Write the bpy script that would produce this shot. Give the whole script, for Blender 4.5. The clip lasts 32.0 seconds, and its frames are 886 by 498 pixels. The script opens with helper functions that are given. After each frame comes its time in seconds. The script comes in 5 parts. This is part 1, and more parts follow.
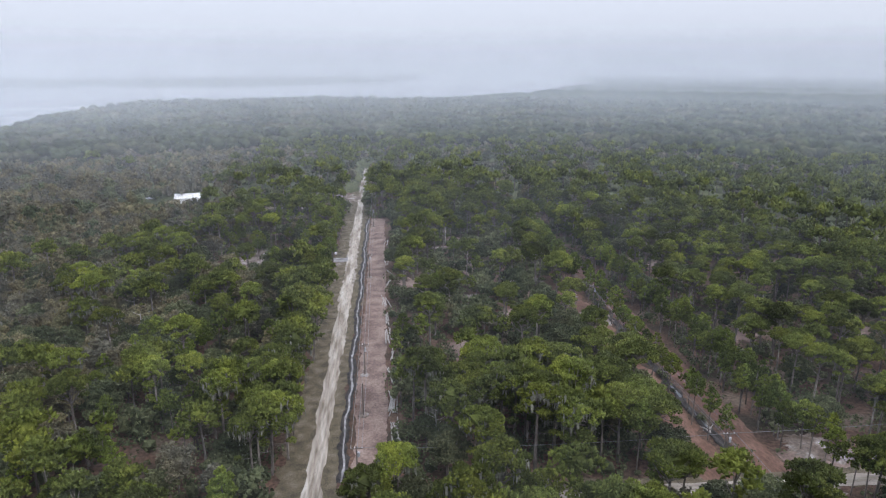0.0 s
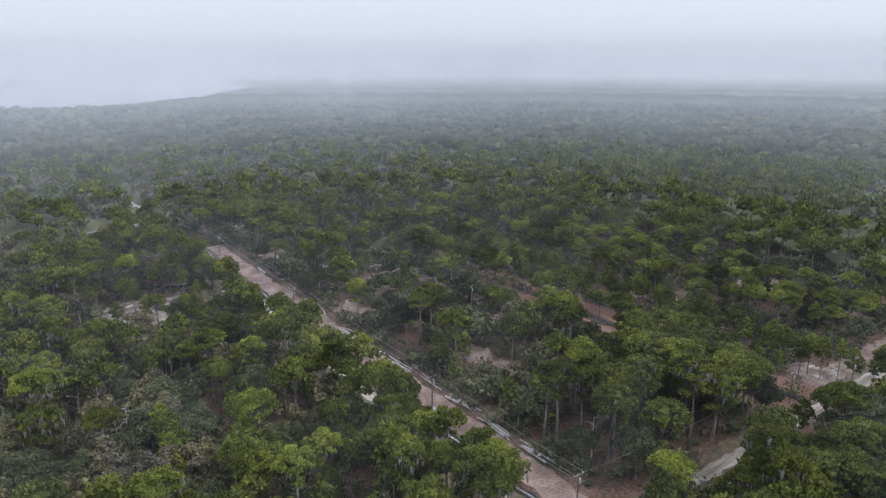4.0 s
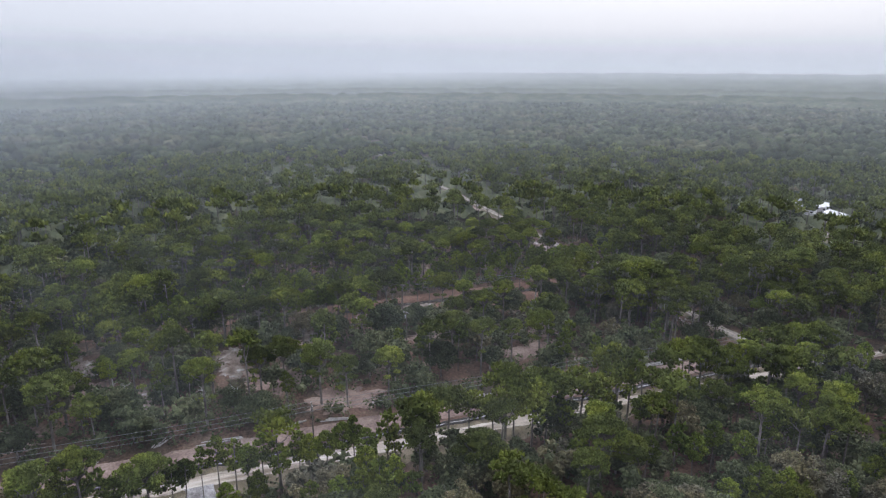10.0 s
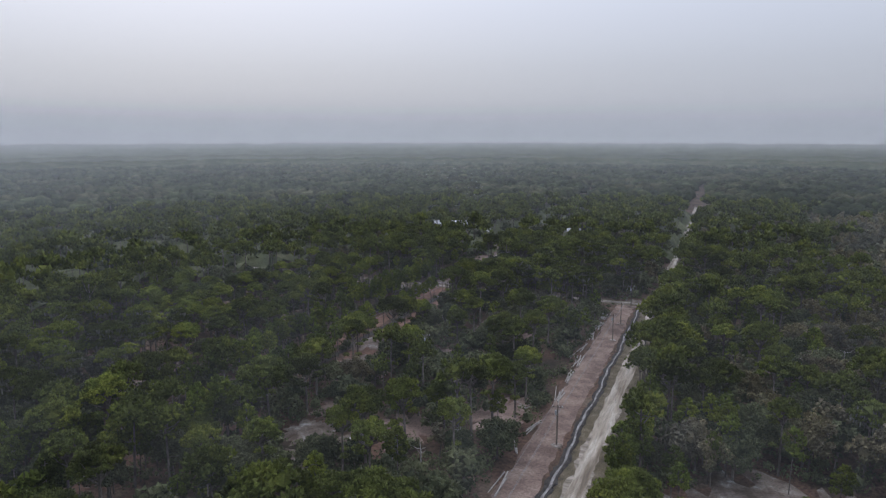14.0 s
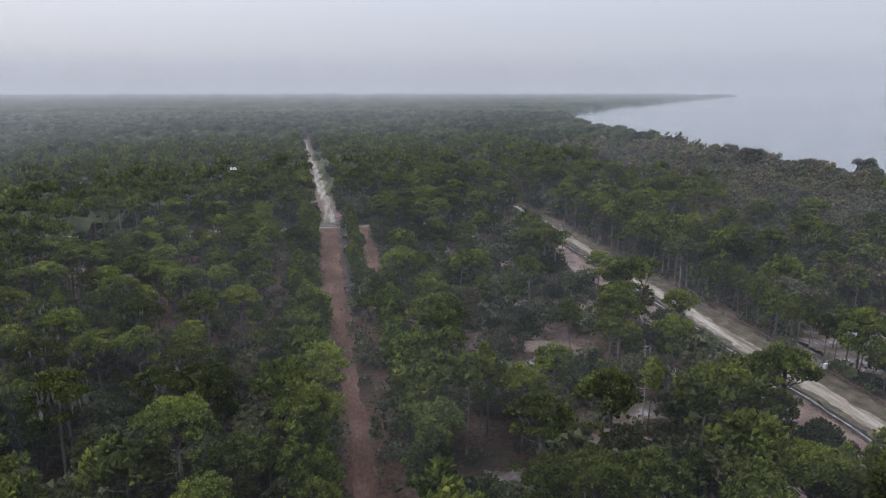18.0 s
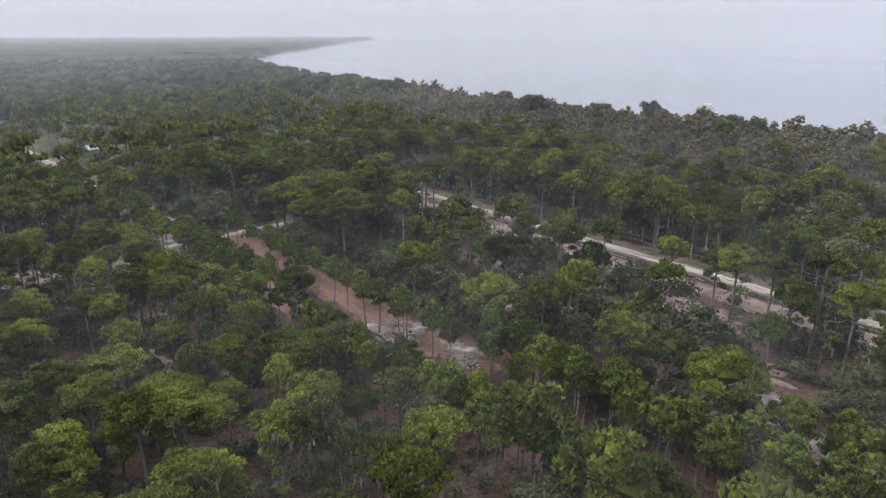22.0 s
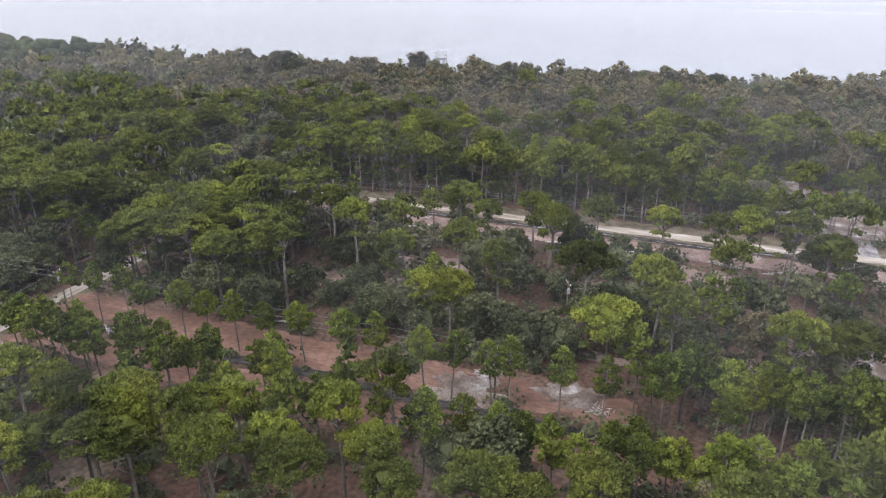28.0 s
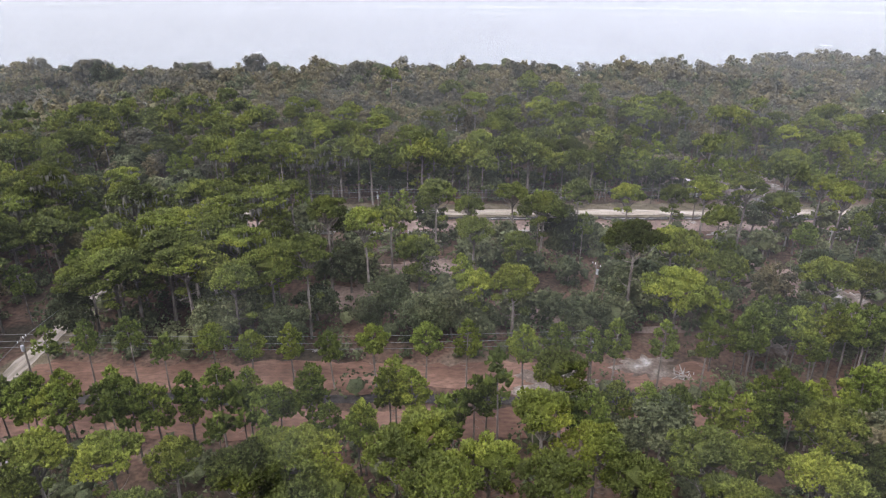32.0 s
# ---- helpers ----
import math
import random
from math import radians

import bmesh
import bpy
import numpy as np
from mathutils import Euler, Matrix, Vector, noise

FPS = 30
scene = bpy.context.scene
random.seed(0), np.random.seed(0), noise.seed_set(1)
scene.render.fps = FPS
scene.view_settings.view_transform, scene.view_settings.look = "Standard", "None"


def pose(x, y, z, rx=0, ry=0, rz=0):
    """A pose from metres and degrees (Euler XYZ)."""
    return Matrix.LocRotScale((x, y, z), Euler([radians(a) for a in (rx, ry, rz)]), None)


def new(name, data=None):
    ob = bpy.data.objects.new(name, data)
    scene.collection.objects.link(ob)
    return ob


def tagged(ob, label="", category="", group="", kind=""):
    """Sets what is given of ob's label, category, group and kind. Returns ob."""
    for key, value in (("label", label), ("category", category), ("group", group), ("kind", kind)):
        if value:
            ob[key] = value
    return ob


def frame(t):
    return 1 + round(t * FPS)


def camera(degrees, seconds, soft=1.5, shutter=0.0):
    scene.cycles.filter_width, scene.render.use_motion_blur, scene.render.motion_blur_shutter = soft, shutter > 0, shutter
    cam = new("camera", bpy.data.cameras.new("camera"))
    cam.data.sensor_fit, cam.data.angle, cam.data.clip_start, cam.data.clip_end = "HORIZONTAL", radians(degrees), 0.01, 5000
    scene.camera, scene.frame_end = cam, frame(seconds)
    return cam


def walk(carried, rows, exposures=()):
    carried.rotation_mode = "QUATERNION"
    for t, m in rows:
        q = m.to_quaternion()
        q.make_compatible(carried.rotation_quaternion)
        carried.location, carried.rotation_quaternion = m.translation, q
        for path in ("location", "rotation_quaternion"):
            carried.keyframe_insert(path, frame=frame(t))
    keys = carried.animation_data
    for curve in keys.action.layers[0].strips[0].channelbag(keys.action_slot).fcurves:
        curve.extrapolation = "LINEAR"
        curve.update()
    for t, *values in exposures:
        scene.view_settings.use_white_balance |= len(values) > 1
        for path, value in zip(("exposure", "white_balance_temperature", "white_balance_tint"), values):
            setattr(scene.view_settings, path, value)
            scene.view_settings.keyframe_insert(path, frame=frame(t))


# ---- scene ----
cam = camera(67.9, 32.0, soft=1.25)
PATH = [
    (0.0, pose(12.67, -84.29, 63.50, 74.19, 0, -4.87)),
    (0.5, pose(5.50, -82.26, 63.12, 74.26, 0, -7.74)),
    (1.0, pose(-2.24, -79.68, 62.81, 74.29, 0, -10.92)),
    (1.5, pose(-10.36, -76.40, 62.60, 74.28, 0, -14.20)),
    (2.0, pose(-19.02, -73.06, 62.73, 74.35, 0, -17.86)),
    (2.5, pose(-28.37, -69.51, 63.24, 74.31, 0, -21.80)),
    (3.0, pose(-37.78, -65.01, 63.55, 74.37, 0, -25.83)),
    (3.5, pose(-47.12, -59.36, 63.90, 74.44, 0, -30.15)),
    (5.5, pose(-86.92, -21.07, 65.29, 73.94, 0, -52.06)),
    (6.0, pose(-94.30, -8.86, 65.14, 73.95, 0, -57.57)),
    (6.5, pose(-100.81, 5.17, 65.37, 74.01, 0, -63.49)),
    (7.0, pose(-106.46, 20.08, 65.97, 73.90, 0, -69.66)),
    (7.5, pose(-110.00, 35.22, 66.94, 73.86, 0, -75.83)),
    (8.0, pose(-111.72, 52.63, 67.73, 73.56, 0, -82.46)),
    (8.5, pose(-111.95, 70.39, 67.71, 73.88, 0, -89.20)),
    (9.0, pose(-110.30, 88.01, 67.55, 73.92, 0, -96.04)),
    (9.5, pose(-106.40, 105.33, 66.68, 74.23, 0, -102.82)),
    (10.0, pose(-102.70, 121.86, 66.88, 74.31, 0, -109.24)),
    (10.5, pose(-97.31, 137.62, 66.86, 74.56, 0, -115.44)),
    (11.0, pose(-88.76, 153.16, 66.10, 74.87, 0, -121.99)),
    (11.5, pose(-78.65, 168.64, 66.52, 74.94, 0, -128.61)),
    (12.0, pose(-67.79, 182.19, 66.53, 75.29, 0, -134.97)),
    (12.5, pose(-55.64, 193.89, 65.01, 76.07, 0, -141.00)),
    (13.0, pose(-43.13, 203.88, 62.19, 77.48, 0, -146.58)),
    (13.5, pose(-30.56, 212.09, 58.50, 78.90, 0, -151.87)),
    (15.5, pose(20.10, 221.77, 44.11, 82.65, 0, -170.81)),
    (16.0, pose(31.03, 223.87, 44.15, 79.89, 0, -174.74)),
    (16.5, pose(42.34, 225.25, 44.32, 77.38, 0, -178.65)),
    (17.0, pose(53.59, 225.61, 44.61, 76.91, 0, 177.43)),
    (17.5, pose(64.45, 224.80, 44.89, 76.63, 0, 173.58)),
    (18.0, pose(74.40, 221.06, 45.58, 76.31, 0, 169.83)),
    (18.5, pose(82.70, 214.03, 46.11, 75.81, 0, 166.29)),
    (19.0, pose(89.97, 205.79, 46.75, 75.03, 0, 162.75)),
    (19.5, pose(96.46, 195.48, 46.92, 74.32, 0, 158.96)),
    (20.0, pose(102.85, 185.91, 47.10, 73.63, 0, 155.11)),
    (20.5, pose(109.25, 176.34, 47.28, 73.00, 0, 151.04)),
    (21.0, pose(114.99, 167.63, 47.60, 72.48, 0, 147.12)),
    (21.5, pose(120.08, 159.97, 47.82, 71.94, 0, 143.29)),
    (22.0, pose(124.10, 152.68, 47.64, 71.69, 0, 139.76)),
    (22.5, pose(126.35, 145.55, 47.53, 71.22, 0, 136.56)),
    (23.0, pose(127.39, 138.54, 47.63, 70.70, 0, 133.74)),
    (23.5, pose(128.37, 132.43, 47.94, 70.10, 0, 131.11)),
    (24.0, pose(128.83, 126.45, 48.52, 69.41, 0, 128.50)),
    (24.5, pose(129.39, 121.25, 48.97, 68.90, 0, 126.09)),
    (25.0, pose(129.62, 116.13, 49.25, 68.46, 0, 123.56)),
    (25.5, pose(129.67, 111.74, 48.94, 68.24, 0, 121.28)),
    (27.5, pose(132.16, 97.01, 49.13, 67.55, 0, 112.46)),
    (28.0, pose(132.87, 92.61, 49.24, 67.29, 0, 110.11)),
    (28.5, pose(133.84, 88.39, 49.10, 67.27, 0, 107.70)),
    (29.0, pose(134.62, 84.35, 48.97, 67.24, 0, 105.29)),
    (29.5, pose(135.25, 79.75, 49.02, 67.21, 0, 102.83)),
    (30.0, pose(136.12, 75.20, 49.06, 67.19, 0, 100.33)),
    (30.5, pose(136.47, 70.63, 49.05, 67.18, 0, 97.80)),
    (31.0, pose(136.80, 66.11, 48.76, 67.20, 0, 95.17)),
    (31.5, pose(136.89, 61.52, 48.71, 67.30, 0, 92.61)),
    (32.0, pose(136.78, 56.69, 48.39, 67.30, 0, 90.09)),
]
EXPOSURES = [(0.0, 0.34, 5790, 14), (6.0, 0.34, 5800, 14), (9.0, 0.31, 5820, 14), (11.0, 0.26, 5780, 14), (12.0, 0.16, 5720, 14), (13.5, -0.24, 5750, 14), (15.5, -0.58, 5850, 13),
             (17.0, -0.24, 5850, 14), (19.0, 0.0, 5900, 15), (21.0, 0.24, 6000, 16), (23.0, 0.43, 6050, 17), (28.0, 0.72, 6150, 17), (32.0, 0.74, 6150, 17)]
walk(cam, PATH, EXPOSURES)
scene.cycles.transparent_max_bounces = 32

# ---- world and light: bright overcast, thick mist ----
SUN_ELEV, SUN_TURN = 46.0, 135.0
world = bpy.data.worlds.new("overcast_sky")
scene.world = world
world.use_nodes = True
wn, wl = world.node_tree.nodes, world.node_tree.links
wn.clear()
sky = wn.new("ShaderNodeTexSky")
sky.sky_type, sky.sun_disc = "NISHITA", False
sky.sun_elevation, sky.sun_rotation = radians(SUN_ELEV), radians(SUN_TURN)
sky.air_density, sky.dust_density, sky.ozone_density = 1.0, 6.0, 1.0
bg_sky = wn.new("ShaderNodeBackground")
bg_sky.inputs[1].default_value = 0.035
wl.new(sky.outputs[0], bg_sky.inputs[0])
tc = wn.new("ShaderNodeTexCoord")
sep = wn.new("ShaderNodeSeparateXYZ")
wl.new(tc.outputs["Generated"], sep.inputs[0])
cloud = wn.new("ShaderNodeValToRGB")
for i, (at, c) in enumerate([(0.0, (0.430, 0.437, 0.444)), (0.03, (0.436, 0.443, 0.450)), (0.10, (0.462, 0.469, 0.476)), (0.35, (0.74, 0.75, 0.77)), (1.0, (1.16, 1.17, 1.18))]):
    el = cloud.color_ramp.elements[i] if i < 2 else cloud.color_ramp.elements.new(at)
    el.position, el.color = at, (*c, 1)
wl.new(sep.outputs[2], cloud.inputs[0])
bg_cloud = wn.new("ShaderNodeBackground")
bg_cloud.inputs[1].default_value = 1.25
wl.new(cloud.outputs[0], bg_cloud.inputs[0])
both = wn.new("ShaderNodeAddShader")
wl.new(bg_sky.outputs[0], both.inputs[0])
wl.new(bg_cloud.outputs[0], both.inputs[1])
wout = wn.new("ShaderNodeOutputWorld")
wl.new(both.outputs[0], wout.inputs[0])

sun = new("sun", bpy.data.lights.new("sun", "SUN"))
sun.data.energy, sun.data.angle, sun.data.color = 0.95, radians(25), (1.0, 0.96, 0.9)
sun.matrix_world = pose(0, 0, 200, 90 - SUN_ELEV, 0, 180 - SUN_TURN)

# ---- materials ----


def material(name, colors, scale=1.0, rough=0.9, detail=6.0, stretch=(1, 1, 1), fine=12.0, fine_amt=0.35, bump=0.3, spread=(0.35, 0.65), island=0.0,
             random_amt=0.0, translucent=0.0, big=0.0, big_amt=0.0, spec=0.3):
    """Two or more colours mixed by noise in world metres, a finer grain over it, and relief."""
    m = bpy.data.materials.new(name)
    m.use_nodes = True
    n, l = m.node_tree.nodes, m.node_tree.links
    bsdf = n["Principled BSDF"]
    geo = n.new("ShaderNodeNewGeometry")
    mp = n.new("ShaderNodeMapping")
    mp.inputs["Scale"].default_value = stretch
    l.new(geo.outputs["Position"], mp.inputs[0])
    tex = n.new("ShaderNodeTexNoise")
    tex.inputs["Scale"].default_value, tex.inputs["Detail"].default_value = scale, detail
    l.new(mp.outputs[0], tex.inputs["Vector"])
    ramp = n.new("ShaderNodeValToRGB")
    els = ramp.color_ramp.elements
    lo, hi = spread
    els[0].position, els[0].color = lo, (*colors[0], 1)
    els[1].position, els[1].color = hi, (*colors[-1], 1)
    for i, c in enumerate(colors[1:-1], 1):
        els.new(lo + (hi - lo) * i / (len(colors) - 1)).color = (*c, 1)
    l.new(tex.outputs[0], ramp.inputs[0])
    grain = n.new("ShaderNodeTexNoise")
    grain.inputs["Scale"].default_value, grain.inputs["Detail"].default_value = fine, 4
    l.new(mp.outputs[0], grain.inputs["Vector"])
    rng = n.new("ShaderNodeMapRange")
    rng.inputs[1].default_value, rng.inputs[2].default_value = 0.3, 0.7
    rng.inputs[3].default_value, rng.inputs[4].default_value = 1 - fine_amt, 1 + fine_amt
    l.new(grain.outputs[0], rng.inputs[0])
    factor = rng.outputs[0]

    def times(a, b):
        k = n.new("ShaderNodeMath")
        k.operation = "MULTIPLY"
        l.new(a, k.inputs[0]), l.new(b, k.inputs[1])
        return k.outputs[0]

    def spreadof(socket, amount, lo=0.0, hi=1.0):
        k = n.new("ShaderNodeMapRange")
        k.inputs[1].default_value, k.inputs[2].default_value = lo, hi
        k.inputs[3].default_value, k.inputs[4].default_value = 1 - amount, 1 + amount
        l.new(socket, k.inputs[0])
        return k.outputs[0]
    if island:
        factor = times(factor, spreadof(geo.outputs["Random Per Island"], island))
    if random_amt:
        oi = n.new("ShaderNodeObjectInfo")
        factor = times(factor, spreadof(oi.outputs["Random"], random_amt))
    if big_amt:
        bt = n.new("ShaderNodeTexNoise")
        bt.inputs["Scale"].default_value, bt.inputs["Detail"].default_value = big, 2
        l.new(geo.outputs["Position"], bt.inputs["Vector"])
        factor = times(factor, spreadof(bt.outputs[0], big_amt, 0.3, 0.7))
    mix = n.new("ShaderNodeVectorMath")
    mix.operation = "SCALE"
    l.new(ramp.outputs[0], mix.inputs[0]), l.new(factor, mix.inputs["Scale"])
    l.new(mix.outputs[0], bsdf.inputs["Base Color"])
    bsdf.inputs["Roughness"].default_value = rough
    bsdf.inputs["Specular IOR Level"].default_value = spec
    if bump:
        bp = n.new("ShaderNodeBump")
        bp.inputs["Strength"].default_value, bp.inputs["Distance"].default_value = bump, 0.15
        l.new(grain.outputs[0], bp.inputs["Height"])
        l.new(bp.outputs[0], bsdf.inputs["Normal"])
    if translucent:
        tr = n.new("ShaderNodeBsdfTranslucent")
        l.new(mix.outputs[0], tr.inputs[0])
        ms = n.new("ShaderNodeMixShader")
        ms.inputs[0].default_value = translucent
        l.new(bsdf.outputs[0], ms.inputs[1]), l.new(tr.outputs[0], ms.inputs[2])
        l.new(ms.outputs[0], n["Material Output"].inputs[0])
    return m


MID = np.array((15.0, 70.0))
M = {}
M["litter"] = material("leaf_litter", [(0.034, 0.027, 0.017), (0.064, 0.041, 0.027), (0.095, 0.055, 0.038), (0.12, 0.090, 0.065)], 0.09, 0.95, 8, fine=1.6, fine_amt=0.5, bump=0.5)
M["sand"] = material("white_sand", [(0.080, 0.060, 0.045), (0.135, 0.105, 0.085), (0.20, 0.17, 0.148), (0.40, 0.385, 0.37)], 0.35, 0.9, 8, fine=3.0, fine_amt=0.35, spread=(0.36, 0.72))
M["track"] = material("sandy_track", [(0.16, 0.13, 0.098), (0.30, 0.262, 0.216), (0.42, 0.382, 0.33)], 0.6, 0.9, 8, stretch=(1, 0.12, 1), fine=2.5, fine_amt=0.25)
M["track_ew"] = material("sandy_cross_track", [(0.13, 0.11, 0.085), (0.24, 0.21, 0.175), (0.34, 0.30, 0.26)], 0.6, 0.9, 8, stretch=(0.12, 1, 1), fine=2.5, fine_amt=0.25)
M["red"] = material("red_fill_soil", [(0.115, 0.08, 0.066), (0.18, 0.128, 0.106), (0.245, 0.185, 0.155)], 0.22, 0.95, 8, fine=2.2, fine_amt=0.3)
M["orange"] = material("orange_clay", [(0.085, 0.047, 0.032), (0.130, 0.072, 0.050), (0.180, 0.108, 0.078)], 0.22, 0.95, 8, stretch=(1, 0.4, 1), fine=2.2, fine_amt=0.3)
M["grass"] = material("rough_verge_grass", [(0.062, 0.05, 0.033), (0.098, 0.082, 0.05), (0.145, 0.12, 0.085)], 0.4, 0.95, 6, fine=5, fine_amt=0.5)
M["mud"] = material("wet_black_mud", [(0.018, 0.016, 0.015), (0.045, 0.04, 0.036)], 0.8, 0.85, 6, fine=4, fine_amt=0.4)
M["silt"] = material("grey_silt", [(0.12, 0.11, 0.11), (0.30, 0.29, 0.29)], 0.5, 0.8, 6, fine=4, fine_amt=0.4)
M["pine"] = material("pine_needles", [(0.060, 0.072, 0.020), (0.098, 0.117, 0.023), (0.160, 0.176, 0.027)], 0.14, 0.7, 3, fine=9.0, fine_amt=0.45, bump=0.0, island=0.42, random_amt=0.48, translucent=0.3, spread=(0.34, 0.70), spec=0.15)
M["young"] = material("young_pine_needles", [(0.064, 0.083, 0.020), (0.108, 0.136, 0.024), (0.170, 0.192, 0.028)], 0.14, 0.7, 3, fine=9.0, fine_amt=0.45, bump=0.0, island=0.42, random_amt=0.38, translucent=0.4, spread=(0.34, 0.70), spec=0.15)
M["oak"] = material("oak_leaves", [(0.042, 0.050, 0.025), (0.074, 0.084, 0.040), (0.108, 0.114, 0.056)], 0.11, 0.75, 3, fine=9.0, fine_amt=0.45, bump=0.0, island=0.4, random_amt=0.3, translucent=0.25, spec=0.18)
M["brown"] = material("faded_leaves", [(0.080, 0.080, 0.060), (0.108, 0.101, 0.072), (0.138, 0.118, 0.062), (0.084, 0.094, 0.050)], 0.07, 0.8, 3, fine=4.5, fine_amt=0.35, bump=0.0, island=0.35, random_amt=0.3, translucent=0.3, spread=(0.33, 0.67), spec=0.15)
M["moss"] = material("grey_hanging_moss", [(0.13, 0.13, 0.105), (0.22, 0.215, 0.18)], 0.4, 0.9, 3, fine=4.0, fine_amt=0.3, bump=0.0, island=0.25, translucent=0.25, spec=0.1)
M["palm"] = material("palmetto_fronds", [(0.05, 0.068, 0.03), (0.11, 0.125, 0.055)], 0.3, 0.6, 4, fine=2.5, fine_amt=0.35, bump=0.0, island=0.4, translucent=0.2)
M["bark"] = material("grey_brown_bark", [(0.085, 0.073, 0.063), (0.195, 0.172, 0.154)], 1.5, 0.95, 5, stretch=(1, 1, 0.2), fine=8, fine_amt=0.3, random_amt=0.25)
M["dead"] = material("bleached_dead_wood", [(0.28, 0.26, 0.24), (0.46, 0.43, 0.40)], 1.5, 0.9, 5, stretch=(1, 1, 0.2), fine=8, fine_amt=0.3)
M["pole"] = material("weathered_pole_wood", [(0.09, 0.075, 0.062), (0.16, 0.135, 0.115)], 1.5, 0.9, 5, stretch=(1, 1, 0.1), fine=9, fine_amt=0.2)
# colour darkened for the self-shadow that the smooth far crowns lack
M["far"] = material("distant_canopy_shaded", [(0.020, 0.026, 0.012), (0.034, 0.042, 0.018), (0.050, 0.050, 0.026)], 0.02, 0.95, 8, fine=0.25, fine_amt=0.5, bump=0.0, island=0.35, big=0.004, big_amt=0.2, spec=0.05)
M["white"] = material("white_painted_metal", [(0.62, 0.62, 0.62), (0.78, 0.78, 0.77)], 0.8, 0.5, 4, fine=6, fine_amt=0.08, bump=0.05)
M["grey"] = material("grey_roof_metal", [(0.26, 0.27, 0.28), (0.40, 0.41, 0.42)], 0.8, 0.5, 4, fine=6, fine_amt=0.12, bump=0.05)
M["glass"] = material("dark_window_glass", [(0.02, 0.022, 0.025), (0.03, 0.032, 0.036)], 0.8, 0.08, 2, fine=3, fine_amt=0.1, bump=0.0, spec=0.6)
M["tan"] = material("tan_siding", [(0.30, 0.26, 0.21), (0.40, 0.35, 0.29)], 0.8, 0.8, 4, fine=6, fine_amt=0.12, bump=0.05)
M["dark"] = material("black_rubber_plastic", [(0.012, 0.012, 0.013), (0.03, 0.03, 0.03)], 2, 0.6, 3, fine=6, fine_amt=0.2)
M["wire"] = material("steel_cable", [(0.12, 0.12, 0.125), (0.2, 0.2, 0.2)], 2, 0.5, 2, fine=6, fine_amt=0.1, bump=0.0)
M["concrete"] = material("pale_concrete", [(0.42, 0.41, 0.39), (0.58, 0.57, 0.55)], 0.8, 0.85, 5, fine=5, fine_amt=0.15)

water = bpy.data.materials.new("lake_water")
water.use_nodes = True
wb = water.node_tree.nodes["Principled BSDF"]
wb.inputs["Base Color"].default_value, wb.inputs["Roughness"].default_value = (0.14, 0.15, 0.165, 1), 0.08
wb.inputs["IOR"].default_value = 1.33
wt = water.node_tree.nodes.new("ShaderNodeTexNoise")
wt.inputs["Scale"].default_value = 0.4
wbp = water.node_tree.nodes.new("ShaderNodeBump")
wbp.inputs["Strength"].default_value, wbp.inputs["Distance"].default_value = 0.07, 0.3
water.node_tree.links.new(wt.outputs[0], wbp.inputs["Height"])
water.node_tree.links.new(wbp.outputs[0], wb.inputs["Normal"])
M["water"] = water


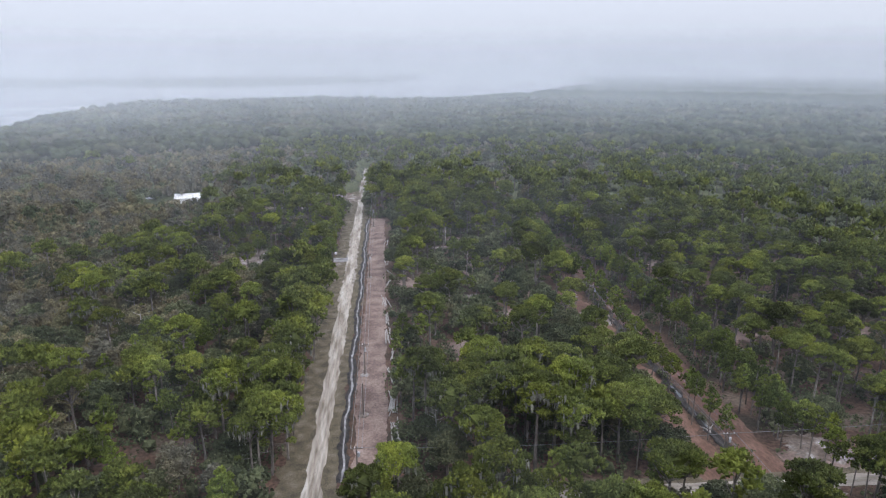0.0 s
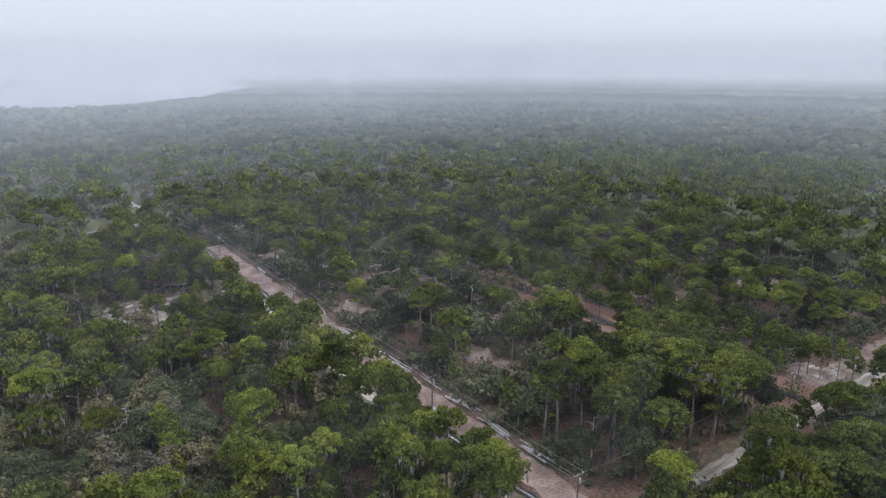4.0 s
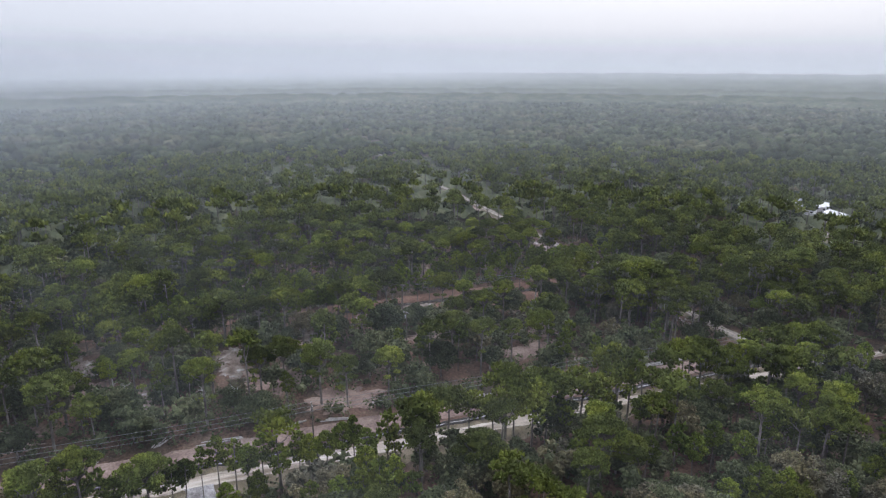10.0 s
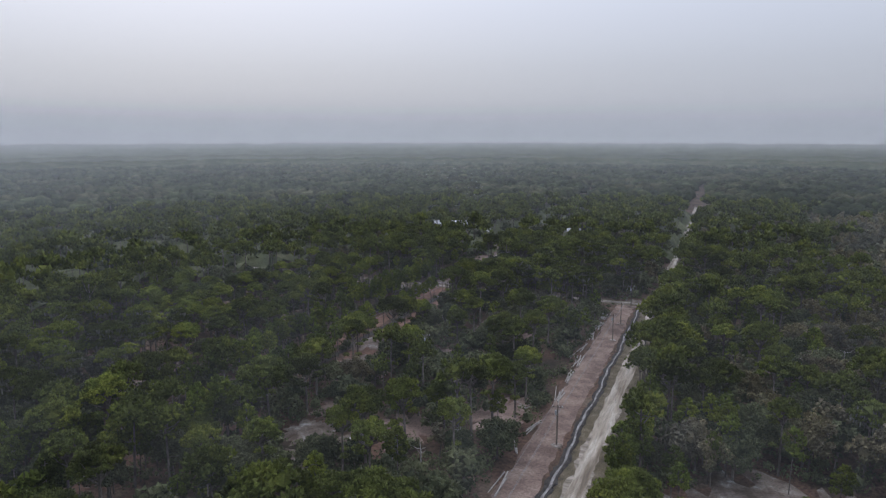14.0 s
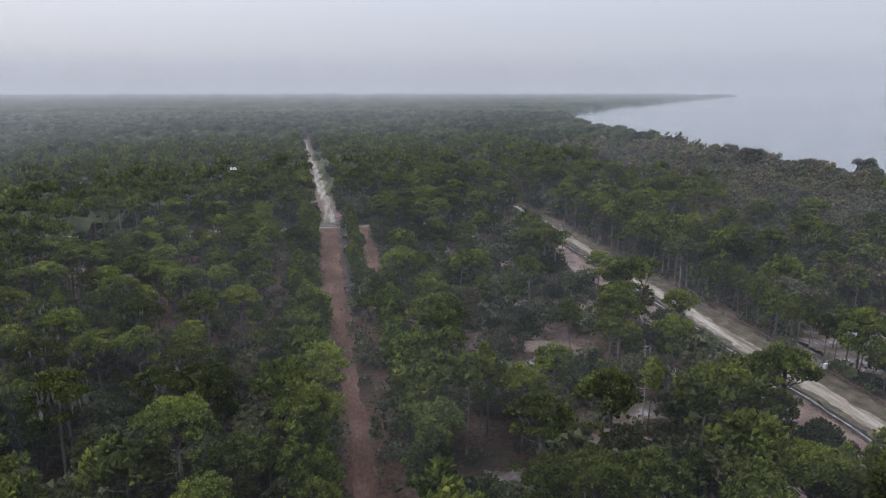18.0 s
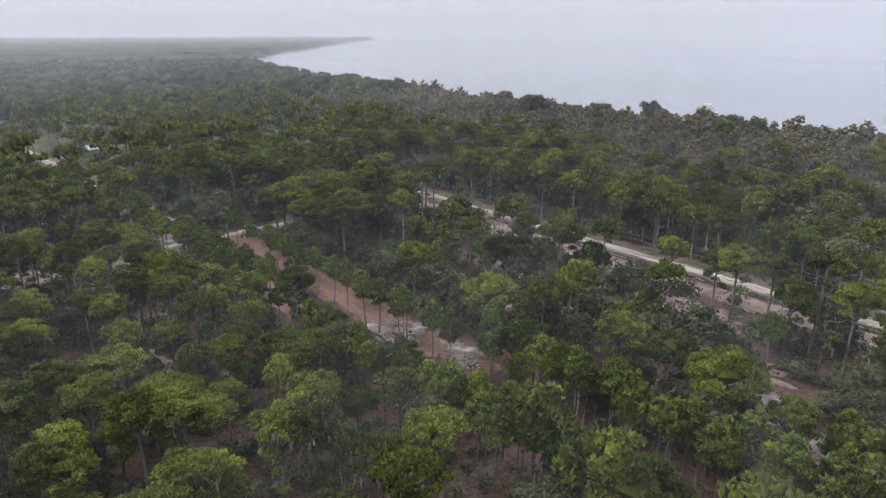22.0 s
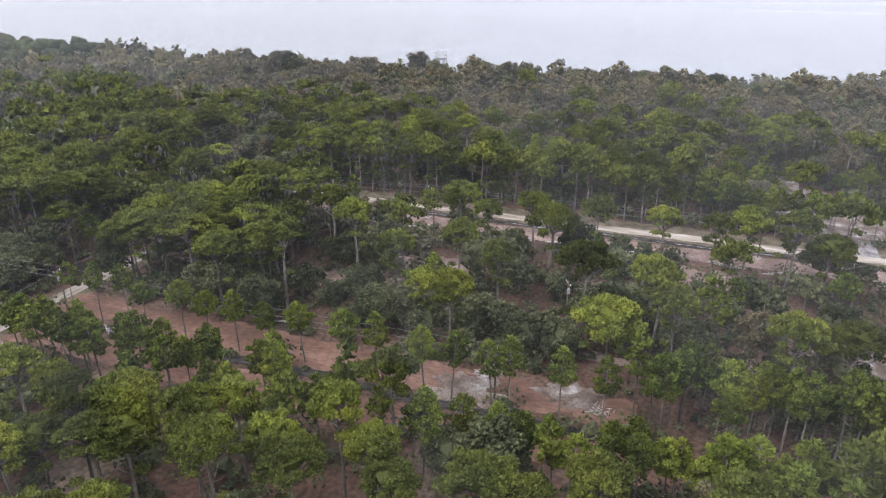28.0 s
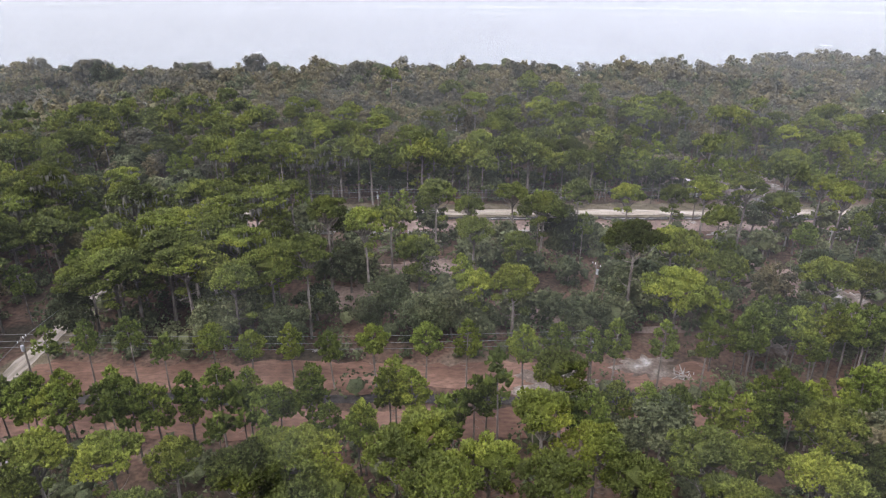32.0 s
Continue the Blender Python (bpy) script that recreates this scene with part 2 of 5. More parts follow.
def haze_sheet_material(name, amount, shade, top0, top1, within=0.0):
    """Haze painted on a thin sheet: mostly clear, uneven, thicker to the north, fading out upwards from top0 to top1,
    and outwards where within gives a reach.
    """
    m = bpy.data.materials.new(name)
    m.use_nodes = True
    n, l = m.node_tree.nodes, m.node_tree.links
    n.clear()
    geo = n.new("ShaderNodeNewGeometry")
    s = n.new("ShaderNodeSeparateXYZ")
    l.new(geo.outputs["Position"], s.inputs[0])
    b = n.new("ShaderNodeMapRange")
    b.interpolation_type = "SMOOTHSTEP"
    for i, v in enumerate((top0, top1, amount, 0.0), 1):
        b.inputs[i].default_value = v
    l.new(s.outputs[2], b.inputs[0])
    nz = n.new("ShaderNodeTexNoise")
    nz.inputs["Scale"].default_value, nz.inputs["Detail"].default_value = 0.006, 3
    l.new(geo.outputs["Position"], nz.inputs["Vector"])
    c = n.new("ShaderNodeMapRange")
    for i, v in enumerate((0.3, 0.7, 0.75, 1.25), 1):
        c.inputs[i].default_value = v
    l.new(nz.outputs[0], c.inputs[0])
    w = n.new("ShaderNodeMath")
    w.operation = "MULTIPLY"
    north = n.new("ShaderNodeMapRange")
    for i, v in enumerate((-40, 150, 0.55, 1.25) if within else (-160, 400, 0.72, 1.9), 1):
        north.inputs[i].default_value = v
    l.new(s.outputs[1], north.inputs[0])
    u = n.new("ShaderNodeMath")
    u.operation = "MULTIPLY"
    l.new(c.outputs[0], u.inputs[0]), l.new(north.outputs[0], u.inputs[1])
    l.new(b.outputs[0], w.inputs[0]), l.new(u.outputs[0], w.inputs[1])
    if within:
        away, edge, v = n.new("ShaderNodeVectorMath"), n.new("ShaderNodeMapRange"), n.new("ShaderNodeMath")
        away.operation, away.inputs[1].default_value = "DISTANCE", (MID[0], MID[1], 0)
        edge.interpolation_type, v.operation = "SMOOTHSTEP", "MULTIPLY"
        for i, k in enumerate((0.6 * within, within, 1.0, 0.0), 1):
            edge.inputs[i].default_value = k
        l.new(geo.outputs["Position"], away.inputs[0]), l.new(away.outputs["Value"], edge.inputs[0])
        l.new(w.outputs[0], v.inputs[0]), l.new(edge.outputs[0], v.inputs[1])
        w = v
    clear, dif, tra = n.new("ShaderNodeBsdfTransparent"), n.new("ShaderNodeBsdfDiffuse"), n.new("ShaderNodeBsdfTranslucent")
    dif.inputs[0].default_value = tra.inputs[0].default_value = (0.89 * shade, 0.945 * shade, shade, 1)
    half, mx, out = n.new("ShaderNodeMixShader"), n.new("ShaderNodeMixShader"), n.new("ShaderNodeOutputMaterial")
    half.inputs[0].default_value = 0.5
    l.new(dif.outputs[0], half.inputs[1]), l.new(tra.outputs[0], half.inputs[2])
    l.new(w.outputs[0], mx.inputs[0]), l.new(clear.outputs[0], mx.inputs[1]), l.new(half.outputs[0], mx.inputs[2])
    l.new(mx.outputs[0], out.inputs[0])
    return m


def haze_glow_material(name, amount, top0, top1):
    """Distant haze painted as a glow behind everything, of the sky's own brightness, fading out upwards and thinner to
    the south.
    """
    m = bpy.data.materials.new(name)
    m.use_nodes = True
    n, l = m.node_tree.nodes, m.node_tree.links
    n.clear()
    geo, s = n.new("ShaderNodeNewGeometry"), n.new("ShaderNodeSeparateXYZ")
    l.new(geo.outputs["Position"], s.inputs[0])
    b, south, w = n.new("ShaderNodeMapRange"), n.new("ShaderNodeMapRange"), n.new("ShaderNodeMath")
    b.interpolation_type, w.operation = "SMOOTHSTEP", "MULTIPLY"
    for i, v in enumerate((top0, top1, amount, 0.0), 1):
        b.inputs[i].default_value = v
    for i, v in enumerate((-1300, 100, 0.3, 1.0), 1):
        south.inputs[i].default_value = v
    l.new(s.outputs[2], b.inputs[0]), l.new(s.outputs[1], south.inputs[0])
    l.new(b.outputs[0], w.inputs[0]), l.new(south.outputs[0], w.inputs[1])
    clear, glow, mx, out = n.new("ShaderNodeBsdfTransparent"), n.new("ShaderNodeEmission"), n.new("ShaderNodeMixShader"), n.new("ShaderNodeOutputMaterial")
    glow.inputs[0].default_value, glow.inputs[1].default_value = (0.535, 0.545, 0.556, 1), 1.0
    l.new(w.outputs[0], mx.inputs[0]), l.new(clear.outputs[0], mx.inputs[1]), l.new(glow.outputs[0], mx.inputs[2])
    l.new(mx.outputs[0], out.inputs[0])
    return m


# ---- mesh helpers ----
def mesh_of(name, verts, faces, mat, smooth=False):
    me = bpy.data.meshes.new(name)
    if isinstance(faces, np.ndarray):
        verts = np.asarray(verts, np.float32)
        me.vertices.add(len(verts)), me.vertices.foreach_set("co", verts.ravel())
        k = faces.shape[1]
        me.loops.add(faces.size), me.loops.foreach_set("vertex_index", faces.astype(np.int32).ravel())
        me.polygons.add(len(faces))
        me.polygons.foreach_set("loop_start", np.arange(0, faces.size, k, dtype=np.int32))
        me.polygons.foreach_set("use_smooth", np.full(len(faces), smooth))
        me.update(calc_edges=True)
    else:
        me.from_pydata([tuple(v) for v in verts], [], [tuple(f) for f in faces])
        me.polygons.foreach_set("use_smooth", np.full(len(me.polygons), smooth))
    me.materials.append(mat)
    return me


def part(name, me, parent, label="", m=None):
    ob = new(name, me)
    ob.parent = parent
    if m is not None:
        ob.matrix_basis = m
    return tagged(ob, label) if label else ob


ICO_V = np.array([v for a in (-1, 1) for b in (-1.618, 1.618) for v in ((0, a, b), (a, b, 0), (b, 0, a))], float)
ICO_V /= np.linalg.norm(ICO_V[0])


def ico_faces():
    f, e = [], np.linalg.norm(ICO_V[:, None] - ICO_V[None], axis=2)
    for i in range(12):
        for j in range(i + 1, 12):
            for k in range(j + 1, 12):
                if e[i, j] < 1.1 and e[j, k] < 1.1 and e[i, k] < 1.1:
                    n = np.cross(ICO_V[j] - ICO_V[i], ICO_V[k] - ICO_V[i])
                    f.append((i, j, k) if n @ ICO_V[i] > 0 else (i, k, j))
    return np.array(f)


ICO_F = ico_faces()


class Soup:
    """Triangles gathered into one mesh."""

    def __init__(self):
        self.v, self.f, self.n = [], [], 0

    def add(self, v, f):
        self.v.append(np.asarray(v, float)), self.f.append(np.asarray(f) + self.n)
        self.n += len(v)

    def blob(self, rng, c, r, jit=0.22):
        self.add(np.asarray(c) + ICO_V * np.asarray(r) * (1 + rng.uniform(-jit, jit, (12, 1))), ICO_F)

    def leaves(self, rng, c, r, count, size, up=-0.35):
        """Small leaf or needle tufts standing off a clump's surface."""
        d = rng.normal(size=(count * 2, 3))
        d /= np.linalg.norm(d, axis=1)[:, None]
        d = d[d[:, 2] > up][:count]
        k = len(d)
        p = np.asarray(c) + d * np.asarray(r) * rng.uniform(0.85, 1.22, (k, 1))
        a = rng.normal(size=(k, 3))
        t = np.cross(d + 0.8 * rng.normal(size=(k, 3)), a)
        t /= np.linalg.norm(t, axis=1)[:, None] + 1e-9
        b = np.cross(t, d + 0.5 * rng.normal(size=(k, 3)))
        b /= np.linalg.norm(b, axis=1)[:, None] + 1e-9
        s = size * rng.uniform(0.6, 1.3, (k, 1))
        v = np.stack([p - t * s * 0.55 - b * s * 0.4, p + t * s * 0.55 - b * s * 0.35, p + b * s * 0.75 + d * s * 0.3], 1).reshape(-1, 3)
        self.add(v, np.arange(3 * k).reshape(-1, 3))

    def tufts(self, rng, c, r, count, size, up=-0.3, spikes=6, lift=0.5, rise=0.5, inner=0.86):
        """Ragged little domes of foliage spread evenly over a clump, each a fan of spikes round its outward axis."""
        i = np.arange(count)
        z = 1 - (1 - up) * (i + rng.uniform(0.2, 0.8, count)) / count
        a = i * 2.39996 + rng.uniform(0, 6.28) + rng.normal(0, 0.18, count)
        h = np.sqrt(np.maximum(0, 1 - z * z))
        d = np.stack([h * np.cos(a), h * np.sin(a), z], 1)
        p = np.asarray(c) + d * np.asarray(r) * rng.uniform(inner, 1.08, (count, 1))
        n = d / np.asarray(r) * np.mean(r) + (0, 0, rise) + 0.28 * rng.normal(size=(count, 3))
        n /= np.linalg.norm(n, axis=1)[:, None]
        e = np.cross(n, (0.31, 0.87, 0.13))
        e /= np.linalg.norm(e, axis=1)[:, None] + 1e-9
        g = np.cross(n, e)
        s = size * rng.uniform(0.65, 1.35, (count, 1))
        th = (np.arange(spikes)[None] + rng.uniform(0, 0.8, (count, spikes))) * 2 * math.pi / spikes
        ro = s * rng.uniform(0.5, 1.3, (count, spikes))
        rim = p[:, None] + ro[..., None] * (np.cos(th)[..., None] * e[:, None] + np.sin(th)[..., None] * g[:, None]) - (s * rng.uniform(0.1, 0.75, (count, spikes)))[..., None] * n[:, None]
        v = np.concatenate([(p + lift * s * n)[:, None], rim], 1).reshape(-1, 3)
        k = np.arange(spikes)
        f = np.stack([np.zeros(spikes, int), 1 + k, 1 + (k + 1) % spikes], 1)
        self.add(v, (f[None] + i[:, None, None] * (spikes + 1)).reshape(-1, 3))

    def drapes(self, rng, c, r, count, length):
        """Thin ragged strands hanging from a clump."""
        a, u = rng.uniform(0, 6.28, count), rng.uniform(0.3, 1.0, count)
        p = np.asarray(c) + np.stack([u * np.cos(a), u * np.sin(a), rng.uniform(-0.5, 0.1, count)], 1) * np.asarray(r)
        t = np.stack([np.cos(a + 1.2), np.sin(a + 1.2), np.zeros(count)], 1)
        w, l = rng.uniform(0.06, 0.15, (count, 1)), length * rng.uniform(0.4, 1.2, (count, 1))
        low = p - l * (0, 0, 1) + 0.12 * rng.normal(size=(count, 3)) * (1, 1, 0)
        v = np.stack([p - w * t, p + w * t, (p + low) / 2 + 1.25 * w * t, (p + low) / 2 - 0.9 * w * t, low], 1).reshape(-1, 3)
        f = np.array([(0, 1, 2), (0, 2, 3), (3, 2, 4)])
        self.add(v, (f[None] + np.arange(count)[:, None, None] * 5).reshape(-1, 3))

    def tube(self, pts, r, sides=4):
        """One bent tube through the points."""
        pts = np.asarray(pts, float)
        d = np.gradient(pts, axis=0)
        d /= np.linalg.norm(d, axis=1)[:, None]
        a = np.cross(d, (0.3, 0.2, 0.9))
        a /= np.linalg.norm(a, axis=1)[:, None]
        b = np.cross(d, a)
        ang = np.arange(sides) * 2 * math.pi / sides
        v = (pts[:, None] + r * (np.cos(ang)[None, :, None] * a[:, None] + np.sin(ang)[None, :, None] * b[:, None])).reshape(-1, 3)
        i, j = np.meshgrid(np.arange(len(pts) - 1), np.arange(sides), indexing="ij")
        k = (j + 1) % sides
        f = np.concatenate([np.stack([i * sides + j, i * sides + k, (i + 1) * sides + k], -1).reshape(-1, 3), np.stack([i * sides + j, (i + 1) * sides + k, (i + 1) * sides + j], -1).reshape(-1, 3)])
        self.add(v, f)

    def limb(self, p, q, r0, r1, sides=5):
        p, q = np.asarray(p, float), np.asarray(q, float)
        d = (q - p) / (np.linalg.norm(q - p) + 1e-9)
        a = np.cross(d, (0.3, 0.9, 0.2))
        a /= np.linalg.norm(a) + 1e-9
        b = np.cross(d, a)
        ang = np.arange(sides) * 2 * math.pi / sides
        ring = np.cos(ang)[:, None] * a + np.sin(ang)[:, None] * b
        v = np.concatenate([p + ring * r0, q + ring * r1])
        i = np.arange(sides)
        j = (i + 1) % sides
        self.add(v, np.concatenate([np.stack([i, j, j + sides], 1), np.stack([i, j + sides, i + sides], 1)]))

    def arrays(self):
        return np.concatenate(self.v), np.concatenate(self.f)

    def mesh(self, name, mat, smooth=False):
        v, f = self.arrays()
        return mesh_of(name, v, f, mat, smooth)


def finer(v, f):
    """One round of splitting of a ball of triangles."""
    v, mid, out = [tuple(p) for p in v], {}, []

    def half(a, b):
        k = (min(a, b), max(a, b))
        if k not in mid:
            p = np.array(v[a]) + np.array(v[b])
            mid[k] = len(v)
            v.append(tuple(p / np.linalg.norm(p)))
        return mid[k]
    for a, b_, c in f:
        d, e_, g = half(a, b_), half(b_, c), half(c, a)
        out += [(a, d, g), (d, b_, e_), (g, e_, c), (d, e_, g)]
    return np.array(v), np.array(out)


BALL_V, BALL_F = finer(ICO_V, ICO_F)


def tree_shape(kind, seed, level):
    """Trunk, crown and hanging moss of one tree, standing at the origin. level: 2 near the flight line, 1 farther off, 0 far off."""
    rng = np.random.default_rng(seed)
    wood, crown, moss = Soup(), Soup(), Soup()
    sides = (3, 4, 6)[level]
    lean = rng.uniform(-0.5, 0.5, 2)

    def trunk(h, r0, r1):
        p, q, r = np.array((0, 0, -0.3)), np.array((lean[0] * 0.2, lean[1] * 0.7, h * 0.5)), np.array((lean[0], lean[1], h))
        wood.limb(p, q, r0, (r0 + r1) / 2, sides), wood.limb(q, r, (r0 + r1) / 2, r1, sides)

    def stem(z, h):
        """The trunk's middle at a height."""
        u = z / h
        return np.array((lean[0] * u * u, lean[1] * u, z))

    def core(c, rad, share, jit=0.2):
        crown.add(np.asarray(c) + ICO_V * np.asarray(rad) * share * (1 + rng.uniform(-jit, jit, (12, 1))), ICO_F)

    def bough(p, q, r0=0.07, always=False):
        if level == 2 or always or (level and rng.random() < 0.3):
            m = p * 0.45 + q * 0.55 + np.array((0, 0, -0.12 * np.linalg.norm(q - p)))
            wood.limb(p, m, r0, r0 * 0.7, 4 if level == 2 else 3), wood.limb(m, q, r0 * 0.7, r0 * 0.3, 3)

    def clump(c, rad, size, spacing, up, lift=0.5, rise=0.5, inner=0.86, spikes=None, share=0.66):
        """One rounded clump: a dense heart under a skin of tufts."""
        area = 2 * math.pi * rad[0] * (rad[0] + rad[2]) / 2 * (1 - up)
        core(c, rad, share)
        crown.tufts(rng, c, rad, max(4, int(area / spacing ** 2)), size, up, spikes or (4, 5, 5)[level], lift, rise, inner)

    if kind == "pine":
        # a domed crown of many rounded clumps over forking boughs
        h, wide = rng.uniform(12.5, 16.0), rng.uniform(2.4, 3.6)
        deep = wide * rng.uniform(0.75, 1.1)
        trunk(h - 0.75 * deep, 0.23, 0.11)
        top = stem(h - deep, h - 0.75 * deep)
        size, spacing = (0.8, 0.34, 0.17)[level], (1.5, 0.70, 0.29)[level]
        count = (4, 10, 32)[level]
        core(top + (0, 0, 0.3 * deep), np.array((wide, wide, 0.8 * deep)), 0.55 if level else 0.6, 0.1)
        for i in range(count):
            if level == 2 and i and rng.random() < 0.12:
                continue
            z = 1 - 1.32 * (i + 0.3) / count
            a = i * 2.4 + rng.uniform(-0.35, 0.35)
            out = math.sqrt(max(0, 1 - z * z)) * rng.uniform(0.72, 1.0)
            c = top + (out * wide * math.cos(a), out * wide * math.sin(a), (0.78 * z + rng.uniform(-0.1, 0.1)) * deep)
            r = (0.62, 0.42, 0.26)[level] * wide * rng.uniform(0.75, 1.25)
            rad = np.array((r, r, r * rng.uniform(0.6, 0.85)))
            clump(c, rad, size, spacing, -0.3 if level else 0.0, 1.2, 0.55, 0.7, share=0.42)
            bough(stem((h - deep) * rng.uniform(0.72, 0.98), h - 0.75 * deep), c - (0, 0, 0.4 * rad[2]), 0.1)
            if level:
                moss.drapes(rng, c, rad, (0, 4, 9)[level], 1.5)
        # ragged lower boughs, some bare
        for i in range((0, 3, 7)[level]):
            a, z, l = rng.uniform(0, 6.28), rng.uniform(0.42, 0.8) * (h - deep), rng.uniform(0.35, 0.8) * wide
            q = stem(z, h) + (l * math.cos(a), l * math.sin(a), rng.uniform(-0.1, 1.0))
            bough(stem(z, h), q, 0.055, True)
            if rng.random() < 0.45:
                clump(q, np.array((0.75, 0.75, 0.4)) * rng.uniform(0.8, 1.3), size, spacing * 1.15, -0.4)
    elif kind == "young":
        # a slim trunk under an egg of short upturned boughs
        h, wide = rng.uniform(9.0, 12.5), rng.uniform(1.35, 2.0)
        deep = rng.uniform(0.36, 0.5) * h
        trunk(h - 0.5, 0.12, 0.04)
        count = (3, 8, 24)[level]
        for i in range(count):
            u = (i + 0.5) / count
            reach = wide * 0.72 * math.sin(math.pi * min(1.0, 0.2 + 0.8 * u)) ** 0.8 * rng.uniform(0.75, 1.25)
            a = i * 2.4 + rng.uniform(-0.4, 0.4)
            c = stem(h - deep + 0.93 * deep * u, h) + (reach * math.cos(a), reach * math.sin(a), 0)
            r = (0.85, 0.58, 0.36)[level] * wide * rng.uniform(0.8, 1.2) * (1 - 0.35 * u)
            clump(c, np.array((r, r, r * 0.85)), (0.8, 0.34, 0.165)[level], (1.6, 0.74, 0.30)[level], -0.45, 1.25, 0.7, 0.62, share=0.38)
            if level == 2:
                bough(stem(c[2] - 0.4, h), c, 0.03)
        for i in range((0, 2, 5)[level]):
            a, z = rng.uniform(0, 6.28), rng.uniform(0.3, 0.6) * h
            bough(stem(z, h), stem(z, h) + (0.9 * math.cos(a), 0.9 * math.sin(a), rng.uniform(-0.2, 0.3)), 0.025, True)
    elif kind == "oak":
        # low and rounded, leafy nearly to the ground
        h, wide = rng.uniform(6.0, 9.5), rng.uniform(2.2, 3.3)
        trunk(h * 0.6, 0.2, 0.1)
        c0, rad0 = np.array((lean[0] * 0.4, lean[1] * 0.4, h * 0.55)), np.array((wide, wide, h * 0.36))
        core(c0, rad0, 0.6, 0.12)
        count = (4, 9, 18)[level]
        for i in range(count):
            z = 1 - 1.55 * (i + 0.5) / count
            a = i * 2.4 + rng.uniform(-0.4, 0.4)
            d = np.array((math.sqrt(max(0, 1 - z * z)) * math.cos(a), math.sqrt(max(0, 1 - z * z)) * math.sin(a), z))
            r = (0.62, 0.46, 0.36)[level] * wide * rng.uniform(0.75, 1.25)
            c = c0 + d * rad0 * rng.uniform(0.62, 0.9)
            clump(c, np.array((r, r, r * 0.85)), (0.9, 0.46, 0.21)[level], (1.6, 0.95, 0.38)[level], -0.35, 0.8, 0.35, 0.72, share=0.5)
            bough(stem(h * 0.3, h * 0.6), c, 0.07)
            if level and rng.random() < 0.4:
                moss.drapes(rng, c, np.array((r, r, r)), 3 * level, 0.9)
    else:
        # thin grey-brown foliage with the twigs showing through
        h, wide = rng.uniform(8.0, 11.5), rng.uniform(2.3, 3.3)
        trunk(h * 0.6, 0.18, 0.11)
        c0, rad0 = np.array((lean[0] * 0.4, lean[1] * 0.4, h * 0.6)), np.array((wide, wide, h * 0.36))
        core(c0, rad0, 0.72 if level == 0 else 0.5, 0.25)
        count = (4, 8, 17)[level]
        for i in range(count):
            z = 1 - 1.6 * (i + 0.5) / count
            a = i * 2.4 + rng.uniform(-0.5, 0.5)
            d = np.array((math.sqrt(max(0, 1 - z * z)) * math.cos(a), math.sqrt(max(0, 1 - z * z)) * math.sin(a), z))
            r = (0.6, 0.42, 0.33)[level] * wide * rng.uniform(0.7, 1.3)
            c = c0 + d * rad0 * rng.uniform(0.5, 0.95)
            clump(c, np.array((r, r, r)), (0.85, 0.45, 0.24)[level], (1.7, 0.95, 0.46)[level], -0.5, 0.5, 0.2, 0.5, share=0.38)
            bough(stem(h * 0.35, h * 0.6), c, 0.06)
            for _ in range((0, 1, 3)[level]):
                q = c + rng.normal(size=3) * r * 0.7
                wood.limb(c, q + (0, 0, 0.6 * r), 0.035, 0.01, 3)
            if level and rng.random() < 0.5:
                moss.drapes(rng, c, np.array((r, r, r)), 4 * level, 1.1)
    return wood, crown, moss


# ---- plan ----
# The main sand road runs north along x = 0, a cross road runs east along y = 0, a clay road north along x = 74; the lake lies west and north.
SHORE = [(-2600, -3800), (-1450, -2400), (-760, -1560), (-420, -1080), (-350, -880), (-270, -700), (-205, -480), (-163, -170), (-158, -50), (-165, 60), (-168, 160), (-205, 225), (-290, 420),
         (-345, 690), (-340, 900), (-301, 965), (-230, 940), (-167, 965), (-100, 1070), (20, 930), (153, 1015), (363, 1340), (640, 1900), (1000, 3500)]
LAKE = np.array([(-4300, -3800)] + SHORE + [(240, 3150), (-67, 2315), (-330, 2115), (-607, 2073), (-4300, 1900)], float)
